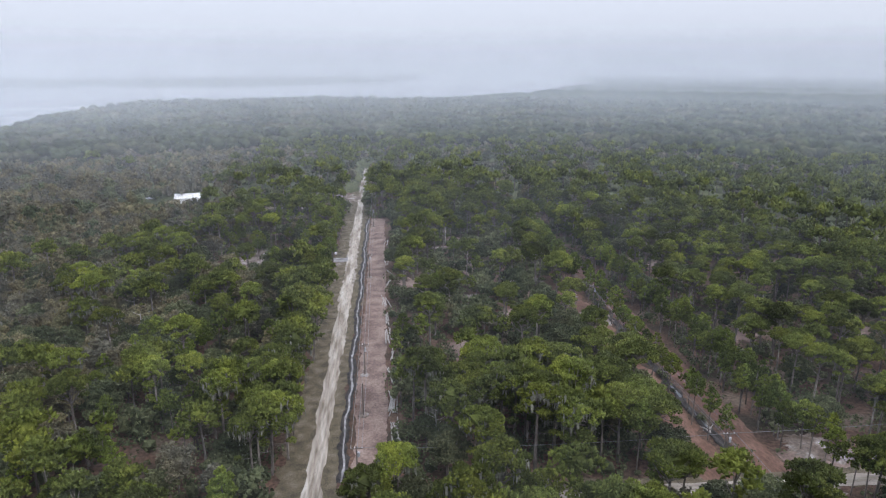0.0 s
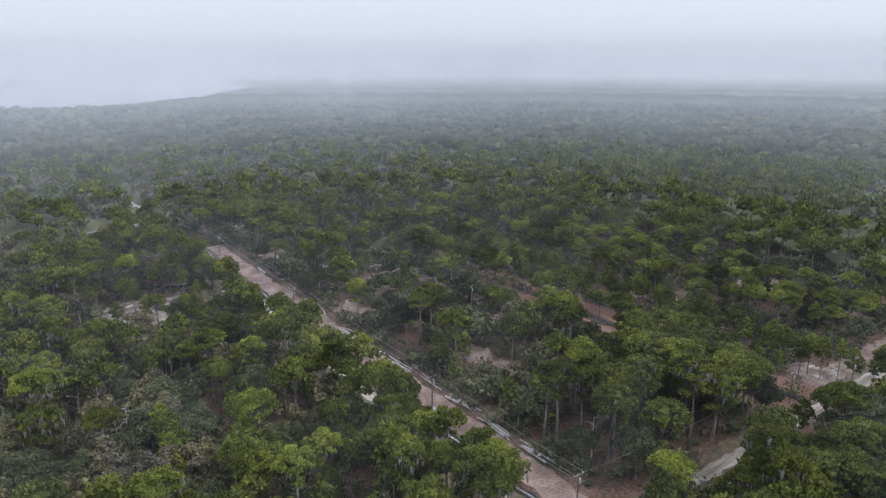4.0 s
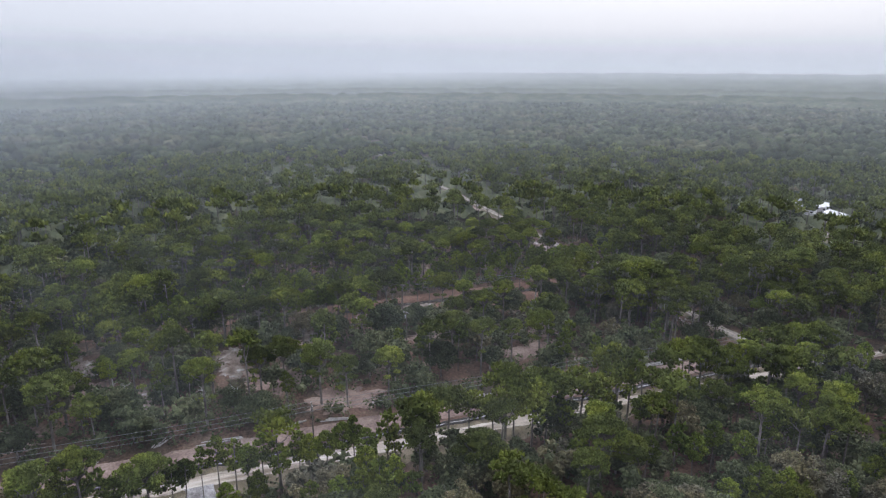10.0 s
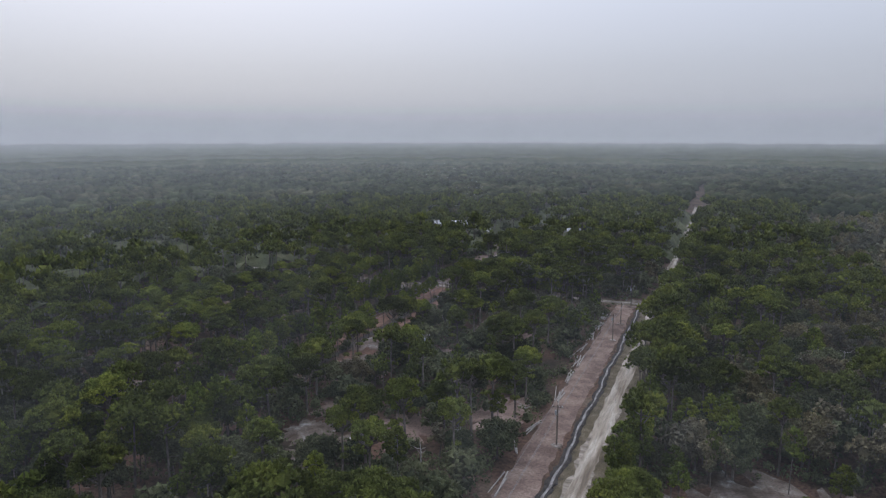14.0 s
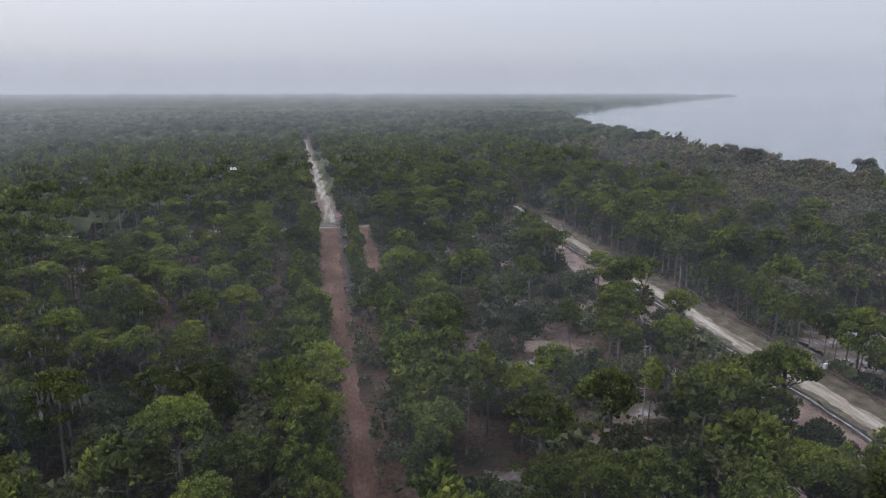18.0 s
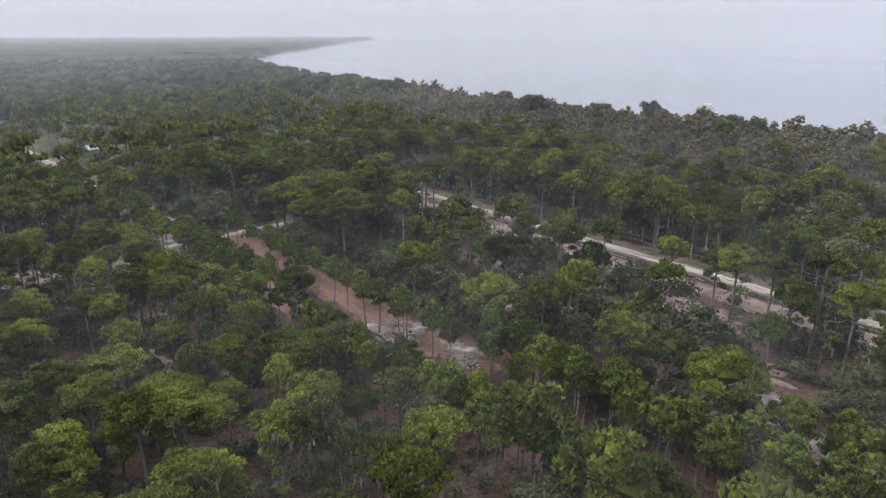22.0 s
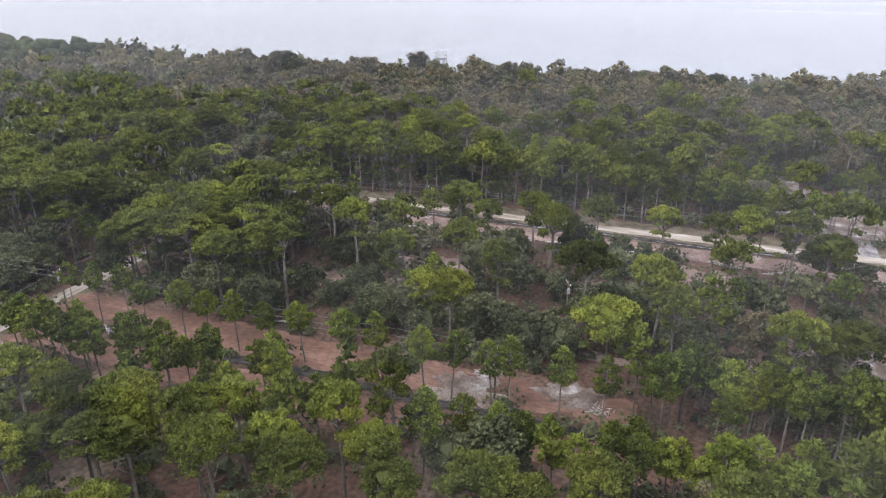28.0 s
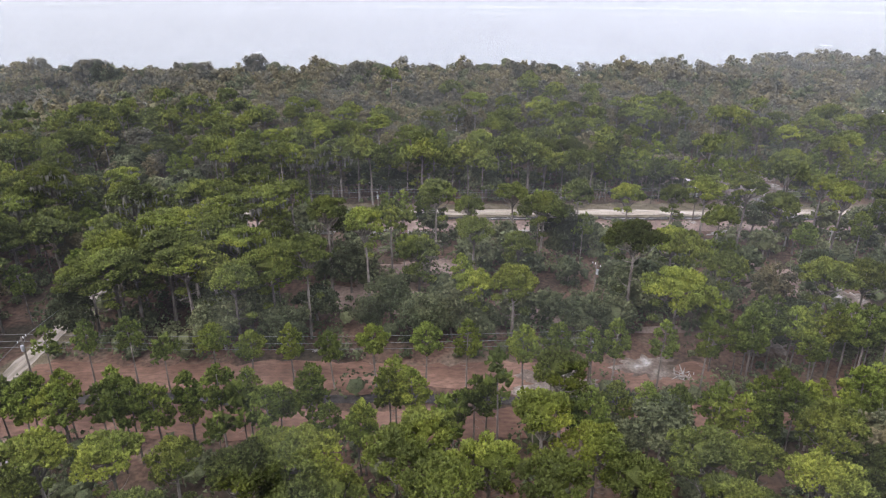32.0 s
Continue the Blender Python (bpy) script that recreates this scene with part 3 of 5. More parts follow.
#         x, y, half width, half length, surface
PATCHES = [(-24, 128, 15, 15, "sand"), (-36, 118, 13, 12, "sand"), (-14, 126, 9, 6, "sand"), (-13, 232, 14, 14, "sand"), (-68, 217, 24, 11, "grass"), (-34, 214, 20, 7, "grass"),
           (22, 212, 7, 5, "sand"), (-28, 215, 10, 8, "sand"), (21, 45, 1.3, 1.1, "sand"), (25, 20, 1.4, 1.0, "sand"), (84, 8, 4, 4, "sand"), (66.0, 71, 4.0, 5.5, "sand"),
           (62, 84, 3, 4, "sand"), (50, 121, 4.5, 5, "sand"), (42, 122, 4, 3, "sand"), (55, 102, 5, 3, "sand"), (35, 88, 3.4, 4, "sand"), (32, 140, 5, 3, "sand"), (54, 155, 6, 3.5, "sand"),
           (46, 73, 4, 6, "red"), (51, 109, 4, 6, "red"), (134, 43, 7, 9, "red"), (128, 55, 5, 5, "red"), (34, 113, 6, 8, "red"), (30, 55, 4, 9, "red"), (24, 165, 7, 8, "red"),
           (84, 11, 4, 2.5, "sand"), (123, 6.5, 7, 1.8, "sand"), (90, 6, 4, 1.4, "sand"), (61, 73, 2.4, 2, "sand"), (112, -131, 20, 10, "sand"),
           (132, -140, 14, 12, "grass"), (108, 188, 11, 9, "sand"), (62, -140, 10, 13, "sand"), (80, -60, 5, 14, "red"), (81, -95, 6, 14, "grass"), (-4, -276, 7, 7, "sand"), (-120, -90, 15, 9, "grass"),
           (-100, 212, 15, 9, "sand"), (46, 131, 4, 3, "sand"), (93, 196, 4, 4, "sand"), (3, -3, 7, 4, "sand"), (74, -4, 7, 5, "sand"),
           (41, 45, 5, 9, "red"), (20, 100, 5, 9, "red"), (39, 150, 6, 6, "red"), (96, 60, 5, 9, "red"), (100, 110, 5, 8, "red"), (84, 135, 3.5, 5, "sand")]


def inside(poly, x, y):
    res = np.zeros(np.shape(x), bool)
    for (x0, y0), (x1, y1) in zip(poly, np.roll(poly, -1, axis=0)):
        if y0 != y1:
            res ^= ((y0 > y) != (y1 > y)) & (x < (x1 - x0) * (y - y0) / (y1 - y0) + x0)
    return res


def wobble(x, y, k, seed=0.0):
    return (np.sin(x * k + seed) * np.cos(y * k * 1.13 + seed * 2.1) + 0.6 * np.sin(x * k * 2.3 - y * k * 1.9 + seed) + 0.4 * np.cos(x * k * 4.1 + y * k * 3.7)) / 2


def in_patch(x, y, grow=0.0, surfaces=("sand", "grass", "red")):
    res = np.zeros(np.shape(x), bool)
    for px, py, rx, ry, s in PATCHES:
        if s in surfaces:
            res |= ((x - px) / (rx + grow)) ** 2 + ((y - py) / (ry + grow)) ** 2 < 1
    return res


def on_road(x, y, grow=0.0):
    g = grow
    a = (np.abs(x + 1) < np.where((y > 190) | (y < -6), 2.8, 5.0) + g) & (y > -520) & (y < 330)
    strip = (x > 3 - g) & (x < 12.5 + g) & (y > -2) & (y < 188)
    d = (np.abs(y) < 3.0 + g) & (x > -3) & (x < 560)
    c = (x > 70.0 - g) & (x < 76.4 + g) & (y > 0) & (y < 94)
    lane = (np.abs(x - 72.5 + (y - 94) * 0.018) < 1.6 + g) & (y >= 90) & (y < 330)
    cw = (x > 60.5 - g) & (x < 68 + g) & (y > 0) & (y < 92)
    cs = (np.abs(x - 72 + y * 0.052) < 3.6 + g) & (y < 0) & (y > -420)
    cross = (np.abs(y + 112) < 2.5 + g) & (x > 55) & (x < 100)
    spurs = ((np.abs(x - 148) < 2 + g) | (np.abs(x - 227) < 2 + g) | (np.abs(x - 307) < 2 + g)) & (np.abs(y - 5) < 10)
    dverge = (x > 76) & (x < 260) & (y > 2) & (y < 8.0 + 0.5 * g)
    return a | strip | d | c | lane | cw | cs | cross | spurs | dverge


# ---- ground, lake ----
def build_ground():
    radii = np.concatenate([np.linspace(0, 260, 66)[1:], np.geomspace(266, 4600, 62)])
    ang = np.arange(256) * 2 * math.pi / 256
    r, a = np.meshgrid(radii, ang, indexing="ij")
    x, y = MID[0] + r * np.cos(a), MID[1] + r * np.sin(a)
    z = 0.12 * wobble(x, y, 0.05) - 0.06
    z[on_road(x, y, 3) | in_patch(x, y, 2)] = -0.06
    z = np.where(inside(LAKE, x, y), -2.5, z)
    v = np.concatenate([[(MID[0], MID[1], -0.06)], np.stack([x, y, z], -1).reshape(-1, 3)])
    i, j = np.meshgrid(np.arange(len(radii) - 1), np.arange(256), indexing="ij")
    k = (j + 1) % 256
    q = np.stack([1 + i * 256 + j, 1 + (i + 1) * 256 + j, 1 + (i + 1) * 256 + k, 1 + i * 256 + k], -1).reshape(-1, 4)
    t = np.concatenate([q[:, [0, 1, 2]], q[:, [0, 2, 3]], [(0, 1 + n, 1 + (n + 1) % 256) for n in range(256)]])
    tagged(new("ground", mesh_of("ground", v, t, M["litter"], True)), "brown leaf litter and sandy soil of flat pine woods", "ground", kind="structure")
    s = Soup()
    xs, ys = np.meshgrid(np.linspace(-4200, 1500, 40), np.linspace(-3900, 4000, 40), indexing="ij")
    n = np.arange(39 * 40).reshape(39, 40)[:, :39].ravel()
    s.add(np.stack([xs, ys, np.full_like(xs, -0.7)], -1).reshape(-1, 3), np.concatenate([np.stack([n, n + 40, n + 41], 1), np.stack([n, n + 41, n + 1], 1)]))
    tagged(new("lake_water", s.mesh("lake_water", M["water"], True)), "calm pale grey lake under mist", "water", kind="structure")


def ribbon(name, line, half_l, half_r, mat, z, label, seed=0, ragged=0.5, step=1.5, crown=0.0, category="road", kind="structure"):
    """A strip of ground along a line, with uneven edges; half_l and half_r are its reach to the left and right."""
    rng = np.random.default_rng(seed)
    line = np.array(line, float)
    seg = np.linalg.norm(np.diff(line, axis=0), axis=1)
    s = np.concatenate([[0], np.cumsum(seg)])
    u = np.arange(0, s[-1] + step, step)
    p = np.stack([np.interp(u, s, line[:, k]) for k in (0, 1)], 1)
    d = np.gradient(p, axis=0)
    d /= np.linalg.norm(d, axis=1)[:, None]
    nrm = np.stack([-d[:, 1], d[:, 0]], 1)

    def edge(h):
        w = sum(rng.uniform(0.3, 1) * np.sin(u * f + rng.uniform(0, 6)) for f in (0.07, 0.19, 0.45, 1.1)) / 2
        return np.maximum(h + ragged * (w + rng.normal(0, 0.35, len(u))), 0.15)
    el, er = edge(half_l), edge(half_r)
    cols = []
    for k, h in ((1, -0.05), (0.72, 0.5), (0.0, 1.0), (-0.72, 0.5), (-1, -0.05)):
        off = el * k if k > 0 else er * k
        cols.append(np.concatenate([p + nrm * off[:, None], np.full((len(u), 1), z + crown * h)], 1))
    v = np.stack(cols, 1).reshape(-1, 3)
    i, j = np.meshgrid(np.arange(len(u) - 1), np.arange(4), indexing="ij")
    a = (i * 5 + j).ravel()
    f = np.concatenate([np.stack([a, a + 1, a + 6], 1), np.stack([a, a + 6, a + 5], 1)])[:, ::-1]
    return tagged(new(name, mesh_of(name, v, f, M[mat], True)), label, category, kind=kind)


def patch(px, py, rx, ry, s, seed):
    rng = np.random.default_rng(seed)
    n = 72
    a = np.arange(n) * 2 * math.pi / n
    w = 1 + sum(rng.uniform(0.05, 0.17) * np.sin(a * k + rng.uniform(0, 6)) for k in (2, 3, 5, 8, 13, 19)) + rng.normal(0, 0.05, n)
    z = {"sand": 0.055, "grass": 0.02, "red": 0.012}[s] + 0.003 * (seed % 7)
    ring = [np.stack([px + rx * w * np.cos(a) * k, py + ry * w * np.sin(a) * k, np.full(n, z + h)], 1) for k, h in ((1, -0.12), (0.9, 0.0), (0.5, 0.02))]
    v = np.concatenate([*ring, [(px, py, z + 0.02)]])
    i = np.arange(n)
    j = (i + 1) % n
    f = np.concatenate([np.stack([i, j, j + n], 1), np.stack([i, j + n, i + n], 1), np.stack([i + n, j + n, j + 2 * n], 1), np.stack([i + n, j + 2 * n, i + 2 * n], 1),
                        np.stack([i + 2 * n, j + 2 * n, np.full(n, 3 * n)], 1)])
    names = {"sand": ("sand_patch", "bare pale sand clearing among the pines"), "grass": ("grass_clearing", "rough grass clearing in the woods"),
             "red": ("bare_soil_patch", "bare reddish brown soil under open pines")}
    tagged(new(names[s][0], mesh_of(names[s][0], v, f, M[s if s != "red" else "red"], True)), names[s][1], "ground", kind="structure")


build_ground()
ribbon("verge_grass", [(-1.5, -12), (-1.5, 0), (-1.5, 330)], 4.2, 5.4, "grass", 0.0, "rough brown-green grass verge beside the sand road", 1, 0.8, category="verge")
ribbon("road_main_south", [(0.3, -330), (0, -150), (0, -6)], 1.3, 1.3, "track", 0.045, "narrow sandy woods road", 22, 0.3)
ribbon("road_main", [(0, -8), (0.2, 100), (0, 200), (-0.5, 330)], 1.5, 1.5, "track", 0.05, "pale sandy dirt road with worn wheel tracks", 2, 0.35, crown=0.03)
ribbon("road_main_shoulder", [(0, 88), (0.3, 120), (0.2, 150), (0, 190)], 1.7, 1.7, "track_ew", 0.035, "wide graded sandy shoulder of the dirt road", 21, 0.6)
ribbon("road_cross", [(-1, 0), (75, 0), (560, 2)], 1.35, 1.35, "track_ew", 0.056, "narrow pale dirt cross road", 3, 0.35, crown=0.03)
ribbon("cross_verge", [(2, 0.5), (560, 2.5)], 2.8, 2.6, "grass", 0.012, "grassy verge beside the cross road", 4, 0.6, category="verge")
ribbon("red_soil_strip", [(8.6, 3), (8.6, 100), (8.2, 188)], 2.9, 2.9, "red", 0.03, "graded strip of red-brown fill soil", 5, 0.5, crown=0.06, category="soil")
ribbon("clay_road", [(74, 3), (74, 60), (73, 95)], 2.8, 2.6, "orange", 0.04, "orange clay road with wheel ruts", 6, 0.5, crown=0.06)
ribbon("clay_clearing", [(64, 2), (64, 50), (63.5, 92)], 3.0, 3.4, "orange", 0.022, "cleared strip of orange-red clay beside a ditch", 7, 1.0, category="soil")
ribbon("woods_lane", [(73, 94), (71.6, 130), (71, 155), (70, 230), (69, 330)], 1.3, 1.3, "orange", 0.03, "narrow brown lane through dense pines", 8, 0.4)
ribbon("road_south", [(73, 1), (74, -40), (78, -126), (93, -400)], 1.9, 1.9, "track", 0.05, "pale straight dirt road through the woods", 9, 0.3)
ribbon("road_south_verge", [(73, 0), (74, -40), (78, -126), (93, -400)], 4.0, 3.4, "red", 0.01, "reddish verge beside the south road", 10, 0.8, category="verge")
ribbon("road_small_cross", [(52, -112), (100, -112)], 1.4, 1.4, "track_ew", 0.06, "small pale crossing track", 11, 0.3)
ribbon("spur_track", [(148, -3), (148, 14)], 1.2, 1.2, "track", 0.062, "short sandy spur off the cross road", 12, 0.3)
ribbon("spur_track", [(227, -3), (227, 14)], 1.2, 1.2, "track", 0.062, "short sandy spur off the cross road", 13, 0.3)
ribbon("spur_track", [(307, -3), (307, 14)], 1.2, 1.2, "track", 0.062, "short sandy spur off the cross road", 15, 0.3)
ribbon("cross_soil_strip", [(77, 5.9), (120, 6.2), (262, 7.2)], 2.2, 2.2, "red", 0.02, "cleared strip of brown soil beside the cross road", 16, 0.8, category="soil")
ribbon("woods_path", [(46, 48), (49, 62), (52, 84), (51, 104)], 1.0, 1.0, "red", 0.035, "winding bare footpath of red soil", 14, 0.4)
for i, row in enumerate(PATCHES):
    patch(*row, 100 + i)


def ditch(x0, y0, y1, width, seed, silt, label):
    """A shallow open ditch with dark wet sides, thrown-up spoil along it and silt in its bed."""
    rng = np.random.default_rng(seed)
    y = np.arange(y0, y1, 1.0)
    x = x0 + 0.25 * np.sin(y * 0.21) + 0.15 * np.sin(y * 0.7)
    prof = [(-width, 0.02), (-width * 0.62, 0.22), (-width * 0.3, 0.02), (0, -0.02), (width * 0.3, 0.02), (width * 0.62, 0.2), (width, 0.02)]
    v = np.stack([np.stack([x + o * (1 + 0.35 * rng.normal(0, 0.6, len(y))), y, np.full(len(y), 0.06 + h) + (0.07 * rng.normal(size=len(y)) if h > 0.1 else 0)], 1) for o, h in prof], 1).reshape(-1, 3)
    k = len(prof)
    i, j = np.meshgrid(np.arange(len(y) - 1), np.arange(k - 1), indexing="ij")
    a = (i * k + j).ravel()
    f = np.concatenate([np.stack([a, a + 1, a + k + 1], 1), np.stack([a, a + k + 1, a + k], 1)])
    ob = tagged(new("ditch", mesh_of("ditch", v, f, M["mud"], True)), label, "ditch", kind="structure")
    bed = ribbon("ditch_bed", list(zip(x[::4], y[::4])), 0.3 * width, 0.3 * width, silt, 0.075, "pale silt and standing water in the ditch", seed + 1, 0.18, category="ditch")
    return ob, bed


ditch(4.2, 6, 188, 0.8, 31, "silt", "narrow wet drainage ditch beside the sand road")
ditch(69.2, 4, 92, 0.85, 33, "mud", "dark wet ditch along the clay road")

for i, (x0, y0, y1, w) in enumerate(((69.2, 17, 24, 0.3), (69.3, 28, 33, 0.25))):
    ribbon("puddle", [(x0, y0), (x0 + 0.3, (y0 + y1) / 2), (x0, y1)], w, w, "water", 0.11, "shallow pale puddle in the ditch", 50 + i, 0.25, 0.8, category="water")

# ---- forest ----
KINDS = ("pine", "young", "oak", "brown")
LABEL = {"pine": "tall slash pine with bare trunk and rounded needle crown", "young": "slim young pine with bright green needles",
         "oak": "dense dark green broadleaf tree", "brown": "thinning deciduous tree with faded grey-brown leaves"}
NAME = {"pine": "pine_tree", "young": "young_pine", "oak": "oak_tree", "brown": "deciduous_tree"}


def candidates(r0, r1, step, seed):
    rng = np.random.default_rng(seed)
    g = np.arange(-r1, r1, step)
    x, y = np.meshgrid(g, g)
    x, y = (x + rng.uniform(-0.48, 0.48, x.shape) * step).ravel(), (y + rng.uniform(-0.48, 0.48, y.shape) * step).ravel()
    d = np.hypot(x, y)
    k = (d >= r0) & (d < r1)
    x, y = x[k] + MID[0], y[k] + MID[1]
    shore = inside(LAKE, x, y)
    k = ~shore
    return x[k], y[k], rng


def choose(x, y, rng):
    """Kind of tree by the part of the woods: 0 pine, 1 young pine, 2 oak, 3 deciduous; -1 none."""
    u, w = rng.random(len(x)), wobble(x, y, 0.028, 1.7)
    west, centre = x < -9, (x > 12) & (x < 60) & (y > 3) & (y < 185)
    shore = np.clip((-36 - x + 16 * w) / 40, 0, 1) * (y < 520)
    north = np.clip((y - 190) / 120, 0, 1)
    p_brown = np.where(west, 0.10 + 0.62 * shore, 0.05 + 0.22 * north)
    p_oak = np.where(west, 0.40 - 0.10 * shore, np.where(centre, 0.40, 0.36 + 0.12 * north)) + 0.18 * w
    p_young = np.where((x > 57) & (x < 84) & (y > 0) & (y < 120), 0.75, np.where(centre, 0.3, np.where(west & (x > -45) & (y > -20), 0.5, 0.14)))
    kind = np.where(u < p_brown, 3, np.where(u < p_brown + p_oak, 2, np.where(u < p_brown + p_oak + (1 - p_brown - p_oak) * p_young, 1, 0)))
    kind = np.where((x < -105) & (y < 300) & (kind < 2), np.where(u < 0.8, 2, 3), kind)
    grove = (x > 84) & (y > -5) & (y < 125)
    kind = np.where(grove & (kind == 2) & (rng.random(len(x)) < 0.4), 0, kind)
    thin = np.where(centre, 0.92 + 0.3 * wobble(x, y, 0.06, 0.4), 0.95 + 0.15 * w)
    near_c = (x > 55) & (x < 72) & (y > 0) & (y < 112)
    thin = np.where(near_c, 0.8, np.where(grove, 0.62, thin))
    drop = (rng.random(len(x)) > thin) | on_road(x, y, 1.2) | in_patch(x, y, 1.0, ("grass",))
    drop |= (kind != 1) & on_road(x, y, 2.0)
    sandy = in_patch(x, y, 0.5, ("sand",))
    drop |= sandy & ((rng.random(len(x)) > 0.3) | (kind != 1))
    drop |= in_patch(x, y, -0.5, ("red",)) & (rng.random(len(x)) > 0.25)
    return np.where(drop, -1, kind)


# single trees that stand out: pines of the south-east woods, of the middle block and of the crossroads, slim pines along the clay road, low oaks
PINES_EAST = [(92.6, 22.4), (91.9, 28.2), (91.9, 33.5), (95.3, 40.7), (93.3, 45.5), (95.9, 56.9), (91.8, 60.7), (88.0, 65.8), (89.6, 70.3), (92.5, 73.0), (90.3, 80.4), (93.9, 88.8), (95.8, 82.8),
              (110.2, 109.6), (108.9, 76.5), (113.2, 79.8), (91.9, 93.6), (95.8, 114.6), (80.8, 127.5), (89.4, 109.9), (93.4, 52.8), (98.7, 32.9), (104.6, 33.5), (97.3, 79.5), (115.7, 34.6), (112.9, 47.2)]
PINES_MIDDLE = [(56.3, 22.1), (59.2, 29.2), (54.4, 37.7), (43.9, 45.0), (46.2, 52.9), (21.5, 55.1), (23.2, 61.2), (21.5, 69.6), (27.9, 73.8), (54.4, 60.9), (57.6, 66.0), (52.4, 83.1), (59.4, 87.8), (56.2, 95.0),
                (24.7, 116.7), (27.8, 126.0), (19.7, 105.4), (21.4, 112.0), (56.8, 108.6), (55.0, 114.6), (41.5, 68.5), (39.1, 38.3), (39.1, 29.3), (57.5, 130.5), (16.6, 100.6), (17.0, 92.0), (44.1, 91.6), (39.9, 61.2)]
PINES_CROSSING = [(41, 5), (35, 5.5), (44.0, 14.2), (49.5, 7.9), (39.1, 9.6), (26.0, 5.0), (31.0, 12.9), (44.7, 24.6), (36, 17), (47, 19), (28, 20), (53, 13), (22, 12)]
YOUNG_PINES = [(78.2, 9.1), (78.1, 22.5), (78.5, 29.5), (78.6, 35.9), (78.6, 39.1), (78.4, 42.7), (82.4, 48.6), (78.1, 51.5), (67.1, 54.4), (67.3, 59.5), (78.6, 61.2), (68.2, 66.5), (67.9, 69.9), (67.4, 75.0), (68.4, 77.3),
               (78.1, 78.7), (67.4, 83.3), (78.4, 81.8), (68.2, 88.4), (78.1, 90.2), (78.1, 92.4), (78.1, 95.9), (68.1, 101.7), (78.5, 101.6), (78.5, 16.7), (79.6, 20.8), (79.7, 13.3), (81.0, 89.8), (79.5, 105.9),
               (76.3, 107.0), (64.8, 105.6), (65.6, 109.2), (62.9, 97.0), (78.0, 70.9), (79.4, 57.6), (64.9, 117.0), (64.9, 121.5), (65.2, 128.3), (64.9, 133.0), (61.6, 137.2), (66.3, 94.8), (87.5, 104.9), (64.2, 113.1)]
OAKS = [(35.4, 22.9), (54.2, 45.9), (55.8, 53.1), (49.9, 48.7), (55.8, 61.7), (54.1, 75.3), (54.1, 80.9), (57.9, 35.1), (57.4, 26.3), (27.7, 77.3), (27.7, 93.5), (50.0, 37.8), (54.1, 57.8), (57.3, 100.8), (39.9, 41.5)]


VARIANTS = 7
CAP = {"pine": 330, "young": 310, "oak": 270, "brown": 150}
protos = {}
for ki, kd in enumerate(KINDS):
    for v in range(VARIANTS if kd != "brown" else 5):
        wood, crown, moss = tree_shape(kd, 1000 * ki + v, 2)
        protos[kd, v] = (wood.mesh("trunk", M["bark"]), crown.mesh("crown", M[kd]), moss.mesh("hanging_moss", M["moss"]) if moss.n else None)


def stamp(kd, xs, ys, size, rng, level, variants=8):
    """Many trees of one kind as one lot of triangles."""
    shapes = []
    for v in range(variants):
        wood, crown, _ = tree_shape(kd, 5000 + v, level)
        shapes.append((wood.arrays(), crown.arrays()))
    wood_s, crown_s = Soup(), Soup()
    which = rng.integers(0, variants, len(xs))
    for v in range(variants):
        k = np.where(which == v)[0]
        if not len(k):
            continue
        a, s = rng.uniform(0, 6.28, len(k)), size[k] * rng.uniform(0.8, 1.15, len(k))
        c, sn = np.cos(a), np.sin(a)
        for src, dst in ((shapes[v][0], wood_s), (shapes[v][1], crown_s)):
            p, f = src
            q = np.empty((len(k), len(p), 3))
            q[:, :, 0] = xs[k][:, None] + s[:, None] * (c[:, None] * p[:, 0] - sn[:, None] * p[:, 1])
            q[:, :, 1] = ys[k][:, None] + s[:, None] * (sn[:, None] * p[:, 0] + c[:, None] * p[:, 1])
            q[:, :, 2] = s[:, None] * p[:, 2]
            dst.add(q.reshape(-1, 3), (f[None] + np.arange(len(k))[:, None, None] * len(p)).reshape(-1, 3))
    return wood_s, crown_s


def tall(x, y):
    """Trees stand taller towards the lake."""
    return 1 + np.clip((-90 - x) / 45, 0, 1) * (y < 260) * (0.42 + 0.3 * wobble(x, y, 0.05, 0.8))


def grow(tree, kd, v, shaggy):
    part("trunk", protos[kd, v][0], tree)
    part("crown", protos[kd, v][1], tree)
    if shaggy and protos[kd, v][2]:
        part("hanging_moss", protos[kd, v][2], tree, "grey strands of hanging moss")["kind"] = "stuff"


def mossy(x, y):
    """Where moss hangs in the trees: round the crossroads, along the lake and in the old woods to the east."""
    return math.hypot(x - 14, y - 12) < 34 or x < -40 or (x > 92 and y > 95)


